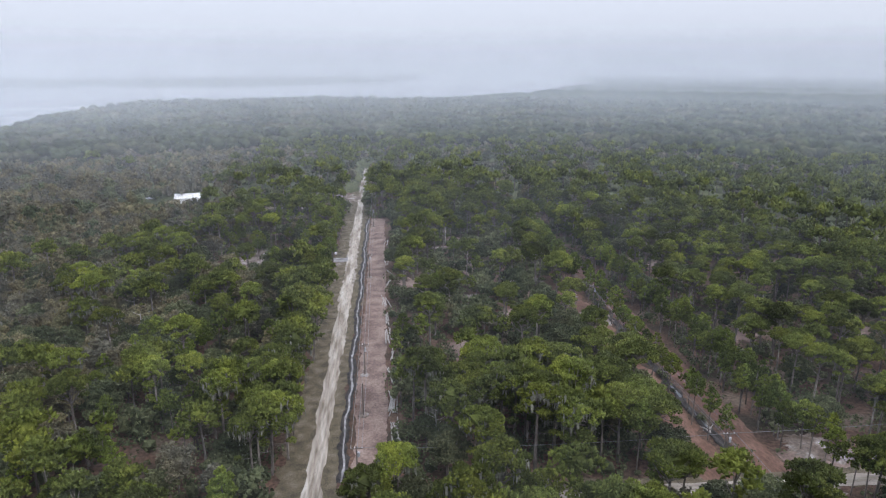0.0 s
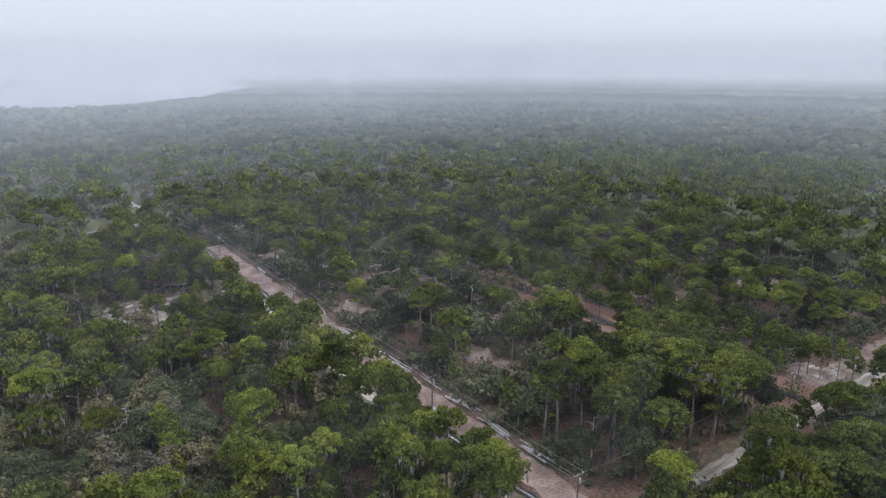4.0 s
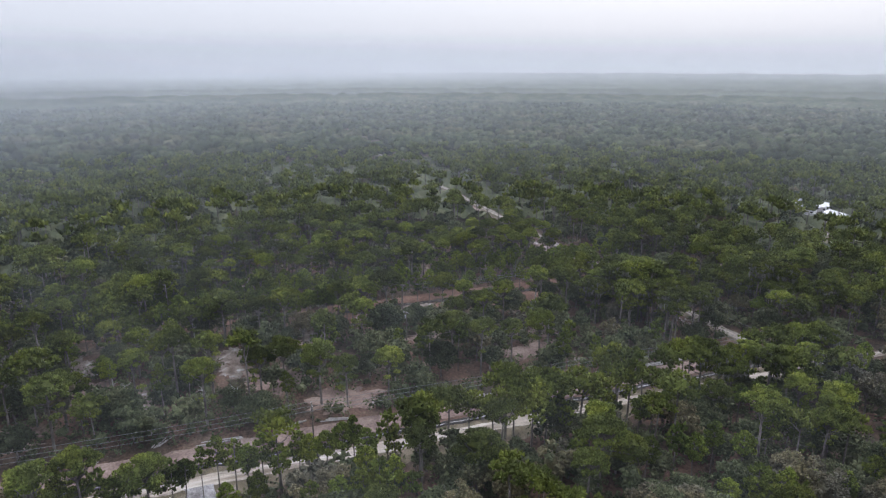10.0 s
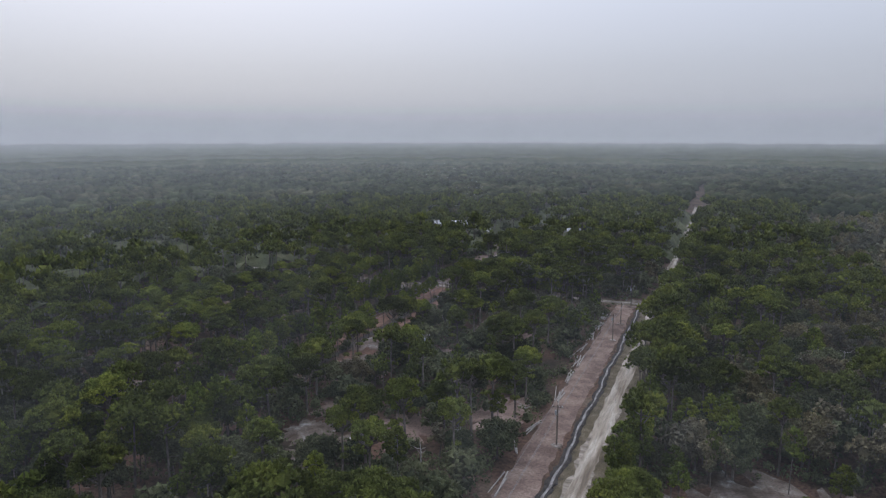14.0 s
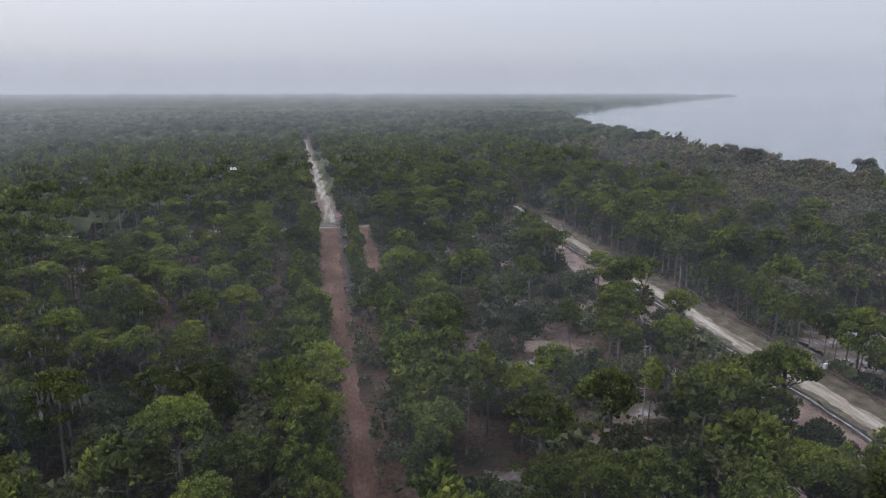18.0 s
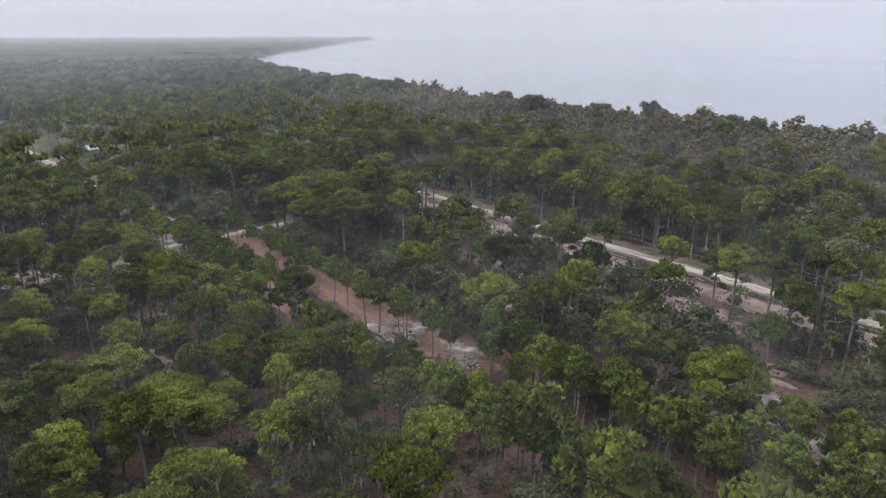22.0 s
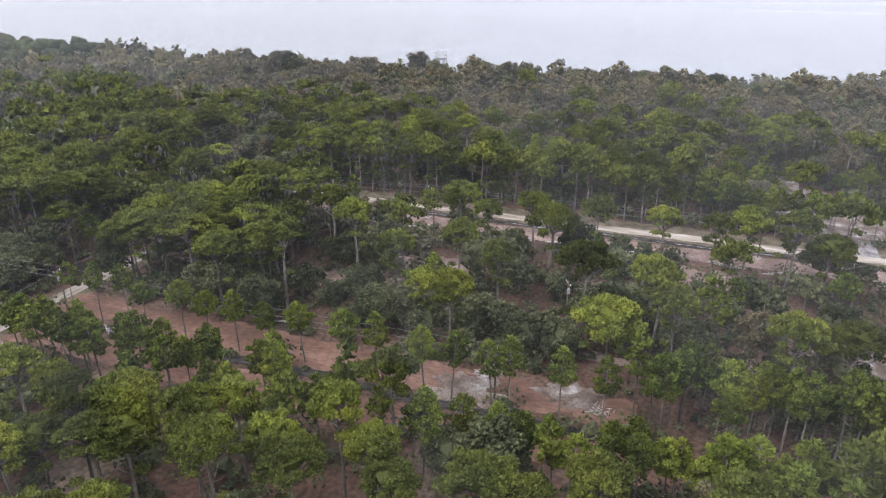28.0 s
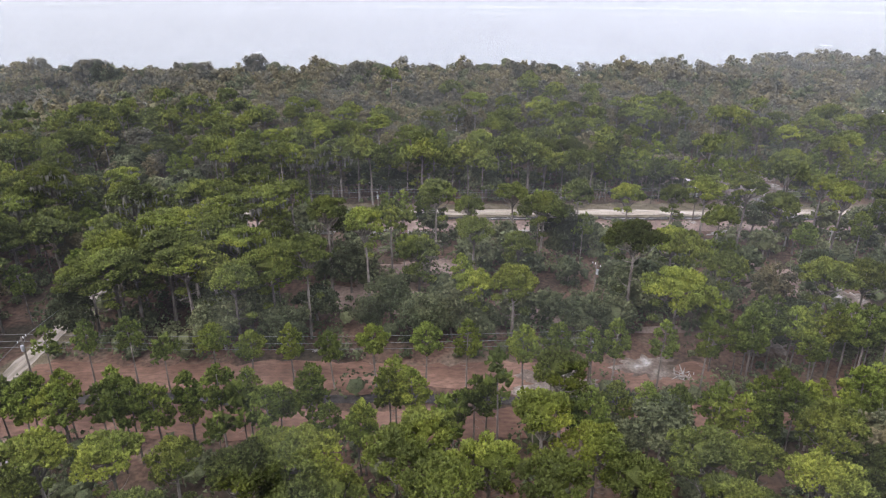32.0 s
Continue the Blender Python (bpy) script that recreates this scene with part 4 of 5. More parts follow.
def plant():
    x, y, rng = candidates(0, 150, 4.5, 11)
    kind = choose(x, y, rng)
    # the trees that stand out come first, and the chance ones keep clear of them
    single = np.array(PINES_EAST + PINES_MIDDLE + PINES_CROSSING + YOUNG_PINES + OAKS)
    single_kind = np.array([0] * len(PINES_EAST + PINES_MIDDLE + PINES_CROSSING) + [1] * len(YOUNG_PINES) + [2] * len(OAKS))
    gap = np.full(len(x), 1e9)
    for sx, sy in single:
        gap = np.minimum(gap, np.hypot(x - sx, y - sy))
    kind[gap < 3.4] = -1
    block = (x > 14) & (x < 60) & (y > 6) & (y < 130)
    kind[block & (kind < 2) & (rng.random(len(x)) < 0.6)] = -1
    kind[block & (kind == 2) & (rng.random(len(x)) < 0.3)] = -1
    # nothing leans over the woods lane
    kind[(x > 65.8) & (x < 75.0) & (y > 92) & (y < 215)] = -1
    kind[(x > 55) & (x < 62) & (y > 172) & (y < 215) & (kind == 0)] = 1
    # an open margin east of the slim pines
    margin = (x > 82.5) & (x < 89) & (y > 15) & (y < 100)
    kind[margin & ((kind != 2) | (rng.random(len(x)) < 0.5))] = -1
    # rows of slim young pines left standing along the clay road and the sandy lot
    rows = [(rng.uniform(78, 82.5), v) for v in np.arange(-6, 96, 3.0)] + [(rng.uniform(62, 65.6), v) for v in np.arange(92, 172, 1.7)] + [(rng.uniform(76, 79.5), v) for v in np.arange(96, 190, 2.6)] + [(rng.uniform(65.5, 68), v) for v in np.arange(8, 50, 5)]
    rows += [(rng.uniform(-9.5, -5.5), v) for v in np.arange(92, 186, 2.4)] + [(rng.uniform(-38, -12), v) for v in np.arange(106, 150, 3.6)]
    n_young = len(rows)
    rows += [(rng.uniform(18, 57), rng.uniform(7.5, 28)) for _ in range(24)] + [(rng.uniform(-9, -4.6), v) for v in np.arange(6, 92, 3.5)]
    rows = np.array(rows) + rng.uniform(-0.6, 0.6, (len(rows), 2))
    x, y = np.concatenate([single[:, 0], x, rows[:, 0]]), np.concatenate([single[:, 1], y, rows[:, 1]])
    kind = np.concatenate([single_kind, kind, np.where(np.arange(len(rows)) < n_young, 1, 0)])
    singled = np.arange(len(x)) < len(single)
    # big old trees on the lake shore
    grove = [(rng.normal(-148, 5), rng.normal(-88, 11)) for _ in range(15)] + [(rng.normal(-146, 4), rng.normal(122, 9)) for _ in range(6)] + [(rng.normal(-150, 5), v) for v in np.arange(-60, 110, 9.0)]
    for gx, gy in grove:
        if inside(LAKE, np.array([gx]), np.array([gy]))[0]:
            continue
        kd = "brown" if rng.random() < 0.45 else "oak"
        tree = new(NAME[kd])
        tree.matrix_basis = pose(gx, gy, 0, 0, 0, rng.uniform(0, 360)) @ Matrix.Scale(rng.uniform(1.3, 1.75), 4)
        v = int(rng.integers(0, 5))
        tagged(tree, "tall spreading old tree on the lake shore", "tree", "old trees on the shore")
        grow(tree, kd, v, True)
    near = np.hypot(x - MID[0] - 10, y - MID[1])
    rest_x, rest_y, rest_k = [], [], []
    for ki, kd in enumerate(KINDS):
        k = np.where(kind == ki)[0]
        # the trees along the outer ring lie closest under the flight line, those of the middle are seen from all sides
        order = k[np.argsort(-rng.random(len(k)) * (1.0 + 1.2 * (np.abs(near[k] - 78) < 36)) - 5.0 * singled[k] - 1.5 * ((x[k] > 84) & (y[k] > 0) & (near[k] < 110)))]
        first = order[:CAP[kd]]
        rest = order[CAP[kd]:]
        rest_x.append(x[rest]), rest_y.append(y[rest]), rest_k.append(np.full(len(rest), ki))
        for i in first:
            v = int(rng.integers(0, VARIANTS if kd != "brown" else 5))
            s = rng.uniform(0.85, 1.12) * (0.84 if x[i] > 84 and 0 < y[i] < 130 else 0.95 if x[i] > 77 else 1.0) * (1.0 if x[i] > -9 or kd != "young" else 0.95)
            broad = s * (1.25 if kd == "pine" and math.hypot(x[i] - 38, y[i] - 12) < 22 else 1.1)
            tree = new(NAME[kd])
            tree.matrix_basis = pose(x[i], y[i], 0, 0, 0, rng.uniform(0, 360)) @ Matrix.Diagonal((broad, broad, s, 1))
            tagged(tree, LABEL[kd], "tree", "trees of the woods")
            grow(tree, kd, v, kd != "young" and mossy(x[i], y[i]))
    mx, my, rng2 = candidates(150, 330, 5.9, 12)
    mk = choose(mx, my, rng2)
    ax, ay, ak = np.concatenate(rest_x + [mx]), np.concatenate(rest_y + [my]), np.concatenate(rest_k + [mk])
    inner = (np.hypot(ax - MID[0], ay - MID[1]) < 150) | ((ax < -100) & (np.abs(ay - 70) < 190))
    for ki, kd in enumerate(KINDS):
        for sel, level, nm in ((inner, 1, "woods"), (~inner, 0, "outer_woods")):
            k = np.where((ak == ki) & sel)[0]
            if not len(k):
                continue
            w, c = stamp(kd, ax[k], ay[k], tall(ax[k], ay[k]), rng2, level)
            tagged(new(nm + "_trunks", w.mesh(nm + "_trunks", M["bark"])), "many " + LABEL[kd].split(" with ")[0] + " trunks", "trees", kind="stuff")
            tagged(new(nm + "_crowns", c.mesh(nm + "_crowns", M[kd])), "many crowns of " + LABEL[kd].split(" with ")[0] + " trees", "trees", kind="stuff")
    # one rough sheet for a thicket, added to lighten dark gaps between outer trees
    g = np.arange(-335, 336, 4.2)
    tx, ty = np.meshgrid(MID[0] + g, MID[1] + g, indexing="ij")
    tx, ty = tx + rng2.uniform(-1.4, 1.4, tx.shape), ty + rng2.uniform(-1.4, 1.4, ty.shape)
    far_off = np.hypot(tx - MID[0], ty - MID[1])
    bare = on_road(tx, ty, 0.8) | in_patch(tx, ty, 2.5, ("sand", "grass")) | inside(LAKE, tx, ty)
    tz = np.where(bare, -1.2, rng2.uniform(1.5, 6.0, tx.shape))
    m = len(g)
    i, j = np.meshgrid(np.arange(m - 1), np.arange(m - 1), indexing="ij")
    corner = np.stack([i * m + j, (i + 1) * m + j, (i + 1) * m + j + 1, i * m + j + 1], -1).reshape(-1, 4)
    ok = ((far_off.ravel()[corner] > 148) & (far_off.ravel()[corner] < 336)).all(1)
    q = corner[ok]
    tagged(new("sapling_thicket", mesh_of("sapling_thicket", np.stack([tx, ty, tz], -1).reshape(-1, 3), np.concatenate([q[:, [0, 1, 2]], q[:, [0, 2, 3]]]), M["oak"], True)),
           "rough dark green thicket sheet added to lighten gaps under the woods", "undergrowth", kind="stuff")
    # beyond: crowns only, then a rolling canopy
    fx, fy, rng3 = candidates(330, 900, 9.0, 13)
    keep = ~on_road(fx, fy, 2.5) & ~in_patch(fx, fy, 1.5)
    fx, fy = fx[keep], fy[keep]
    lot, n = Soup(), len(fx)
    r = rng3.uniform(3.8, 6.2, (n, 1, 1))
    v = ICO_V[None] * r * (1 + rng3.uniform(-0.25, 0.25, (n, 12, 1))) * (1, 1, 0.85)
    v += np.stack([fx, fy, rng3.uniform(6.0, 11.0, n)], 1)[:, None]
    lot.add(v.reshape(-1, 3), (ICO_F[None] + np.arange(n)[:, None, None] * 12).reshape(-1, 3))
    tagged(new("far_woods", lot.mesh("far_woods", M["far"], True)), "dense misty woods in the distance", "trees", kind="stuff")
    radii, nang = np.concatenate([np.linspace(860, 1700, 60), np.geomspace(1730, 4500, 30)]), 420
    rr, aa = np.meshgrid(radii, np.arange(nang) * 2 * math.pi / nang, indexing="ij")
    gx, gy = MID[0] + rr * np.cos(aa) + rng3.uniform(-3, 3, rr.shape), MID[1] + rr * np.sin(aa)
    gz = np.where(inside(LAKE, gx, gy), -3.0, 9 + rng3.uniform(-4, 4, rr.shape))
    i, j = np.meshgrid(np.arange(len(radii) - 1), np.arange(nang), indexing="ij")
    k2 = (j + 1) % nang
    q = np.stack([i * nang + j, (i + 1) * nang + j, (i + 1) * nang + k2, i * nang + k2], -1).reshape(-1, 4)
    f = np.concatenate([q[:, [0, 1, 2]], q[:, [0, 2, 3]]])
    tagged(new("horizon_woods", mesh_of("horizon_woods", np.stack([gx, gy, gz], -1).reshape(-1, 3), f, M["far"], True)), "flat forest reaching to the misty horizon", "trees", kind="stuff")


def undergrowth():
    """Palmetto and low bushes over the woodland floor."""
    rng = np.random.default_rng(77)
    n = 16000
    a, r = rng.uniform(0, 6.28, n), 150 * np.sqrt(rng.random(n))
    x, y = MID[0] + r * np.cos(a), MID[1] + r * np.sin(a)
    x[:500], y[:500] = rng.uniform(14, 60, 500), rng.uniform(8, 150, 500)
    keep = ~on_road(x, y, 0.3) & ~in_patch(x, y, 0.0, ("sand", "grass")) & ~(in_patch(x, y, 0, ("red",)) & (rng.random(n) > 0.25)) & (wobble(x, y, 0.11, 2.0) + rng.uniform(-0.4, 0.5, n) > -0.3)
    fan, bush = Soup(), Soup()
    for px, py in zip(x[keep], y[keep]):
        if rng.random() < 0.5:
            c = np.array((px, py, rng.uniform(0.35, 0.7)))
            fan.leaves(rng, c, np.array((0.8, 0.8, 0.5)) * rng.uniform(0.7, 1.3), 13, 0.45, -0.2)
        else:
            rad = np.array((1.1, 1.1, 0.95)) * rng.choice((0.5, 0.8, 1.2, 2.2)) * rng.uniform(0.8, 1.2)
            c = np.array((px, py, rad[2] * 0.7))
            bush.blob(rng, c, rad * 0.45, 0.3), bush.tufts(rng, c, rad, 9 + int(13 * rad[0]), 0.27, -0.2, 4, 0.6, 0.4, 0.7)
    tagged(new("palmetto_thicket", fan.mesh("palmetto_thicket", M["palm"])), "low spiky green palmetto over the woodland floor", "undergrowth", kind="stuff")
    tagged(new("low_bushes", bush.mesh("low_bushes", M["oak"])), "low dark green bushes over the woodland floor", "undergrowth", kind="stuff")


plant()
undergrowth()

# ---- mist: added see-through sheets that paint haze over and round the site ----
#       reach, thickness, brightness, fading out between heights; those over the site stay low in flat sheets, the far
#       rings glow at the sky's brightness
HAZE = [(r, k, 0.95, 52, 110) for r, k in ((180, 0.034), (220, 0.032), (265, 0.032), (320, 0.034), (385, 0.038), (465, 0.042), (560, 0.048), (680, 0.054), (820, 0.062))]
HAZE += [(1000, 0.10, 0, 50, 120), (1250, 0.2, 0, 52, 130), (1550, 0.26, 0, 54, 150), (1950, 0.35, 0, 58, 170), (2400, 0.5, 0, 62, 190), (2900, 0.9, 0, 66, 220)]
low_haze = haze_sheet_material("low_haze", 0.0125, 0.95, 16, 36, 172.0)
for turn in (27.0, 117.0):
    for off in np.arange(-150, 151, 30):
        ob = new("mist_veil", mesh_of("mist_veil", [(-170, 0, 0.5), (170, 0, 0.5), (170, 0, 37), (-170, 0, 37)], [(0, 1, 2), (0, 2, 3)], low_haze))
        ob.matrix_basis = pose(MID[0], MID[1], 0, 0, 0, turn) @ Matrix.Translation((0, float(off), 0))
        tagged(ob, "thin translucent sheet painting haze over the woods", "mist", kind="structure")
for r, amt, shade, t0, t1 in HAZE:
    n = 96
    a = np.arange(n) * 2 * math.pi / n
    ring = np.stack([MID[0] + r * np.cos(a), MID[1] + r * np.sin(a)], 1)
    v = np.concatenate([np.column_stack([ring, np.full(n, 0.5)]), np.column_stack([ring, np.full(n, float(t1) + 1)])])
    k = np.arange(n)
    j = (k + 1) % n
    f = np.concatenate([np.stack([k, j, j + n], 1), np.stack([k, j + n, k + n], 1)])
    # the outermost rings give off their own light to paint distant haze
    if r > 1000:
        tagged(new("backdrop", mesh_of("backdrop", v, f, haze_glow_material("haze_glow", amt, t0, t1), True)), "glowing ring painting fog haze along the horizon", "fog", kind="structure")
        continue
    tagged(new("mist_veil", mesh_of("mist_veil", v, f, haze_sheet_material("thin_haze", amt, shade, t0, t1), True)), "thin translucent sheet painting haze over the woods", "mist", kind="structure")

# ---- things ----
def box(s, c, size, taper=0.0):
    """A box with slightly drawn-in top, gathered into s."""
    x, y, z = (v / 2 for v in size)
    t = 1 - taper
    v = [(sx * x * k, sy * y * k, sz * z) for sz, k in ((-1, 1), (1, t)) for sx, sy in ((-1, -1), (1, -1), (1, 1), (-1, 1))]
    f = [(0, 2, 1), (0, 3, 2), (4, 5, 6), (4, 6, 7)] + [t2 for i in range(4) for t2 in ((i, (i + 1) % 4, 4 + (i + 1) % 4), (i, 4 + (i + 1) % 4, 4 + i))]
    s.add(np.asarray(v) + np.asarray(c), f)


def boxed(name, c, size, mat, parent, label="", taper=0.0):
    s = Soup()
    box(s, (0, 0, 0), size, taper)
    return part(name, s.mesh(name, M[mat]), parent, label, Matrix.Translation(c))


def rod(name, p, q, r0, r1, mat, parent, label="", sides=8):
    s = Soup()
    s.limb(p, q, r0, r1, sides)
    v, f = s.arrays()
    n = sides
    cap = [(n + i, n + (i + 1) % n, n) for i in range(1, n - 1)] + [(0, (i + 1) % n, i) for i in range(1, n - 1)]
    return part(name, mesh_of(name, v, np.concatenate([f, cap]), M[mat], False), parent, label)


def utility_pole(x, y, h, turn, arm=True, collar=True):
    ob = new("utility_pole")
    ob.matrix_basis = pose(x, y, 0, 0, 0, turn)
    tagged(ob, "weathered wooden utility pole on a pale soil mound" if collar else "weathered wooden utility pole beside the clay road", "utility pole", "poles of the power line")
    rod("shaft", (0, 0, -0.4), (0, 0, h), 0.15, 0.10, "pole", ob)
    if arm:
        boxed("crossarm", (0, 0, h - 0.45), (1.9, 0.11, 0.13), "pole", ob)
        for dx in (-0.85, -0.3, 0.85):
            rod("insulator", (dx, 0, h - 0.39), (dx, 0, h - 0.14), 0.055, 0.035, "white", ob, "small pale insulator", 6)
        rod("brace", (0.55, 0.06, h - 0.5), (0.05, 0.06, h - 1.1), 0.025, 0.025, "wire", ob, "", 5)
        rod("brace", (-0.55, 0.06, h - 0.5), (-0.05, 0.06, h - 1.1), 0.025, 0.025, "wire", ob, "", 5)
        rod("transformer", (0.28, 0, h - 1.9), (0.28, 0, h - 1.1), 0.2, 0.2, "grey", ob, "grey transformer can")
    if collar:
        s = Soup()
        rng = np.random.default_rng(int(abs(x * 7 + y * 3)))
        s.add(BALL_V * (1.1, 1.0, 0.3) * (1 + rng.uniform(-0.25, 0.25, (len(BALL_V), 1))), BALL_F)
        part("footing_soil", s.mesh("footing_soil", M["sand"], True), ob, "pale dug-out sand round the foot")
    return ob


def cable(a, b, sag, name="power_line"):
    s, n = Soup(), 14
    a, b = np.array(a, float), np.array(b, float)
    pts = [a + (b - a) * i / n - np.array((0, 0, 4 * sag * (i / n) * (1 - i / n))) for i in range(n + 1)]
    s.tube(pts, 0.03)
    tagged(new(name, s.mesh(name, M["wire"])), "thin grey power line strung between utility poles", "power line", "power lines", "")


A_POLES = [(6.6, 240, 7.6), (6.6, 175, 7.6), (6.5, 109, 7.7), (7.0, 43, 7.4), (7.0, 5, 7.2)]
for x, y, h in A_POLES:
    utility_pole(x, y, h, 0)
utility_pole(7.2, 26.5, 6.6, 10, arm=False)
for (x0, y0, h0), (x1, y1, h1) in zip(A_POLES, A_POLES[1:]):
    for dx in (-0.85, 0.85):
        cable((x0 + dx, y0, h0 - 0.14), (x1 + dx, y1, h1 - 0.14), 0.5)
    cable((x0, y0, h0 - 1.5), (x1, y1, h1 - 1.5), 0.5)
C_POLES = [(66, 75, 7.6), (66, 4.4, 7.0), (66, -60, 7.4)]
for x, y, h in C_POLES:
    utility_pole(x, y, h, 0, collar=False)
for (x0, y0, h0), (x1, y1, h1) in zip(C_POLES, C_POLES[1:]):
    for dx in (-0.85, 0.85):
        cable((x0 + dx, y0, h0 - 0.14), (x1 + dx, y1, h1 - 0.14), 0.6)
    cable((x0, y0, h0 - 1.5), (x1, y1, h1 - 1.5), 0.6)
utility_pole(129, 7.5, 7.4, 90, collar=False)
cable((66, 4.4, 6.7), (129, 7.5, 7.2), 0.8)
utility_pole(45, 80, 7.8, 30, collar=False)
cable((7.0, 5, 6.9), (66, 4.4, 6.7), 0.8)
utility_pole(-4.8, 62, 7.5, 90, arm=False, collar=False)
utility_pole(-4.8, 20, 7.5, 90, arm=False, collar=False)


def log_pile(x, y, turn, count, length, seed):
    rng = np.random.default_rng(seed)
    ob = new("log_pile")
    ob.matrix_basis = pose(x, y, 0, 0, 0, turn)
    tagged(ob, "felled pale pine trunks lying beside the red soil strip", "logs", "felled trunks")
    for i in range(count):
        r = rng.uniform(0.09, 0.17)
        a, off = rng.normal(0, 0.10), rng.uniform(-0.7, 0.7)
        d = np.array((math.sin(a), math.cos(a), 0)) * length * rng.uniform(0.35, 0.55)
        c = np.array((off, rng.uniform(-1.5, 1.5), r + (0.2 if i > count * 0.6 else 0)))
        rod("log", c - d, c + d, r, r * 0.7, "dead", ob, "", 6)


for i, (x, y, t, n, ln) in enumerate([(12.9, 20, 4, 7, 7), (12.8, 30, -3, 9, 8), (13.0, 41, 5, 8, 7), (12.4, 52, -4, 3, 8), (12.0, 64, 3, 5, 9), (11.8, 75, 2, 4, 8), (11.4, 87, 5, 6, 8),
                                      (12.2, 104, -12, 5, 5), (12.6, 112, 20, 4, 5), (11.6, 126, 3, 4, 7), (12.0, 150, -4, 4, 7), (14, 136, 60, 4, 4)]):
    log_pile(x, y, t, n, ln, 300 + i)


def brush_pile(x, y, size, seed):
    rng = np.random.default_rng(seed)
    ob = new("brush_pile")
    ob.matrix_basis = pose(x, y, 0, 0, 0, rng.uniform(0, 360))
    tagged(ob, "heap of pale broken branches and roots on bare soil", "brush pile", "brush piles")
    for i in range(16):
        a, u = rng.uniform(0, 6.28), rng.uniform(0, 1)
        p = np.array((size * u * math.cos(a), size * u * math.sin(a), 0.05))
        q = p + rng.normal(size=3) * (0.9, 0.9, 0) + (0, 0, rng.uniform(0.15, 0.75) * (1.3 - u))
        rod("branch", p, q, rng.uniform(0.05, 0.1), 0.03, "dead", ob, "", 5)


for i, (x, y, r) in enumerate([(33, 6, 1.6), (88, 6.6, 1.8), (61, 72, 1.6), (69.5, 16, 1.2), (14.2, 60, 1.3), (57, 40, 1.5), (110, 6.5, 1.6), (64, 88, 1.4), (-14, 122, 1.3), (16, 95, 1.3)]):
    brush_pile(x, y, r, 600 + i)


def silt_fence(line, label):
    """Black fabric between stakes, kinked and sagging."""
    ob = new("silt_fence")
    tagged(ob, label, "fence")
    rng = np.random.default_rng(9)
    line = np.array(line, float)
    seg = np.concatenate([[0], np.cumsum(np.linalg.norm(np.diff(line, axis=0), axis=1))])
    u = np.arange(0, seg[-1], 0.8)
    p = np.stack([np.interp(u, seg, line[:, k]) for k in (0, 1)], 1) + rng.normal(0, 0.08, (len(u), 2))
    h = 0.62 + 0.12 * np.sin(u * 1.7) + rng.normal(0, 0.05, len(u))
    v = np.concatenate([np.column_stack([p, np.zeros(len(u))]), np.column_stack([p + 0.05, h]), np.column_stack([p + (0.08, 0.08), h]), np.column_stack([p + (0.06, 0.06), np.zeros(len(u))])])
    n = len(u)
    k = np.arange(n - 1)
    f = np.concatenate([np.concatenate([np.stack([a * n + k, a * n + k + 1, b * n + k + 1], 1), np.stack([a * n + k, b * n + k + 1, b * n + k], 1)]) for a, b in ((0, 1), (1, 2), (2, 3))])
    part("fabric", mesh_of("fabric", v, f, M["dark"]), ob)
    for i in range(0, n, 3):
        rod("stake", (p[i, 0] - 0.06, p[i, 1], 0), (p[i, 0] - 0.06, p[i, 1], h[i] + 0.15), 0.025, 0.02, "pole", ob, "", 4)


silt_fence([(-24, 152), (-15, 147), (-9.5, 145), (-10, 134)], "sagging black silt fence round the sandy lot")
silt_fence([(-10, 127), (-10, 117), (-9.3, 106), (-10, 96), (-16, 95.5)], "sagging black silt fence round the sandy lot")


def dead_tree(x, y, h, seed, bent=0.0):
    rng = np.random.default_rng(seed)
    ob = new("dead_tree")
    ob.matrix_basis = pose(x, y, 0, 0, 0, rng.uniform(0, 360))
    tagged(ob, "bleached bare dead tree with broken limbs", "dead tree", "dead trees")
    s = Soup()
    s.limb((0, 0, -0.2), (0.1, 0, h * 0.55), 0.16, 0.11, 6), s.limb((0.1, 0, h * 0.55), (0.1 + bent, 0.1, h), 0.11, 0.05, 6)
    part("trunk", s.mesh("trunk", M["dead"]), ob)
    for i in range(7):
        z, a, l = h * rng.uniform(0.5, 0.97), i * 2.4, rng.uniform(0.8, 1.9)
        b = Soup()
        m = np.array((l * 0.5 * math.cos(a), l * 0.5 * math.sin(a), z + 0.25))
        b.limb((0.1 + bent * max(0, z / h - 0.55), 0, z), m, 0.05, 0.035, 4), b.limb(m, m + (l * 0.5 * math.cos(a + 0.4), l * 0.5 * math.sin(a + 0.4), rng.uniform(-0.2, 0.7)), 0.035, 0.012, 4)
        part("limb", b.mesh("limb", M["dead"]), ob)


for i, (x, y, h, b) in enumerate([(33, 145, 9.0, 0), (20, 122, 6.5, 0.6), (27, 142, 7.5, 0.4), (-20, 88, 7.5, 1.6), (77.5, 113, 4.5, 1.5), (24, 128, 6.0, 0.2), (-44, 60, 9, 0.3), (-70, 96, 10, 0.2), (20, 14, 8, 0.3), (57, 130, 7, 0.2), (98, 92, 8, 0.4)]):
    dead_tree(x, y, h, 400 + i, b)


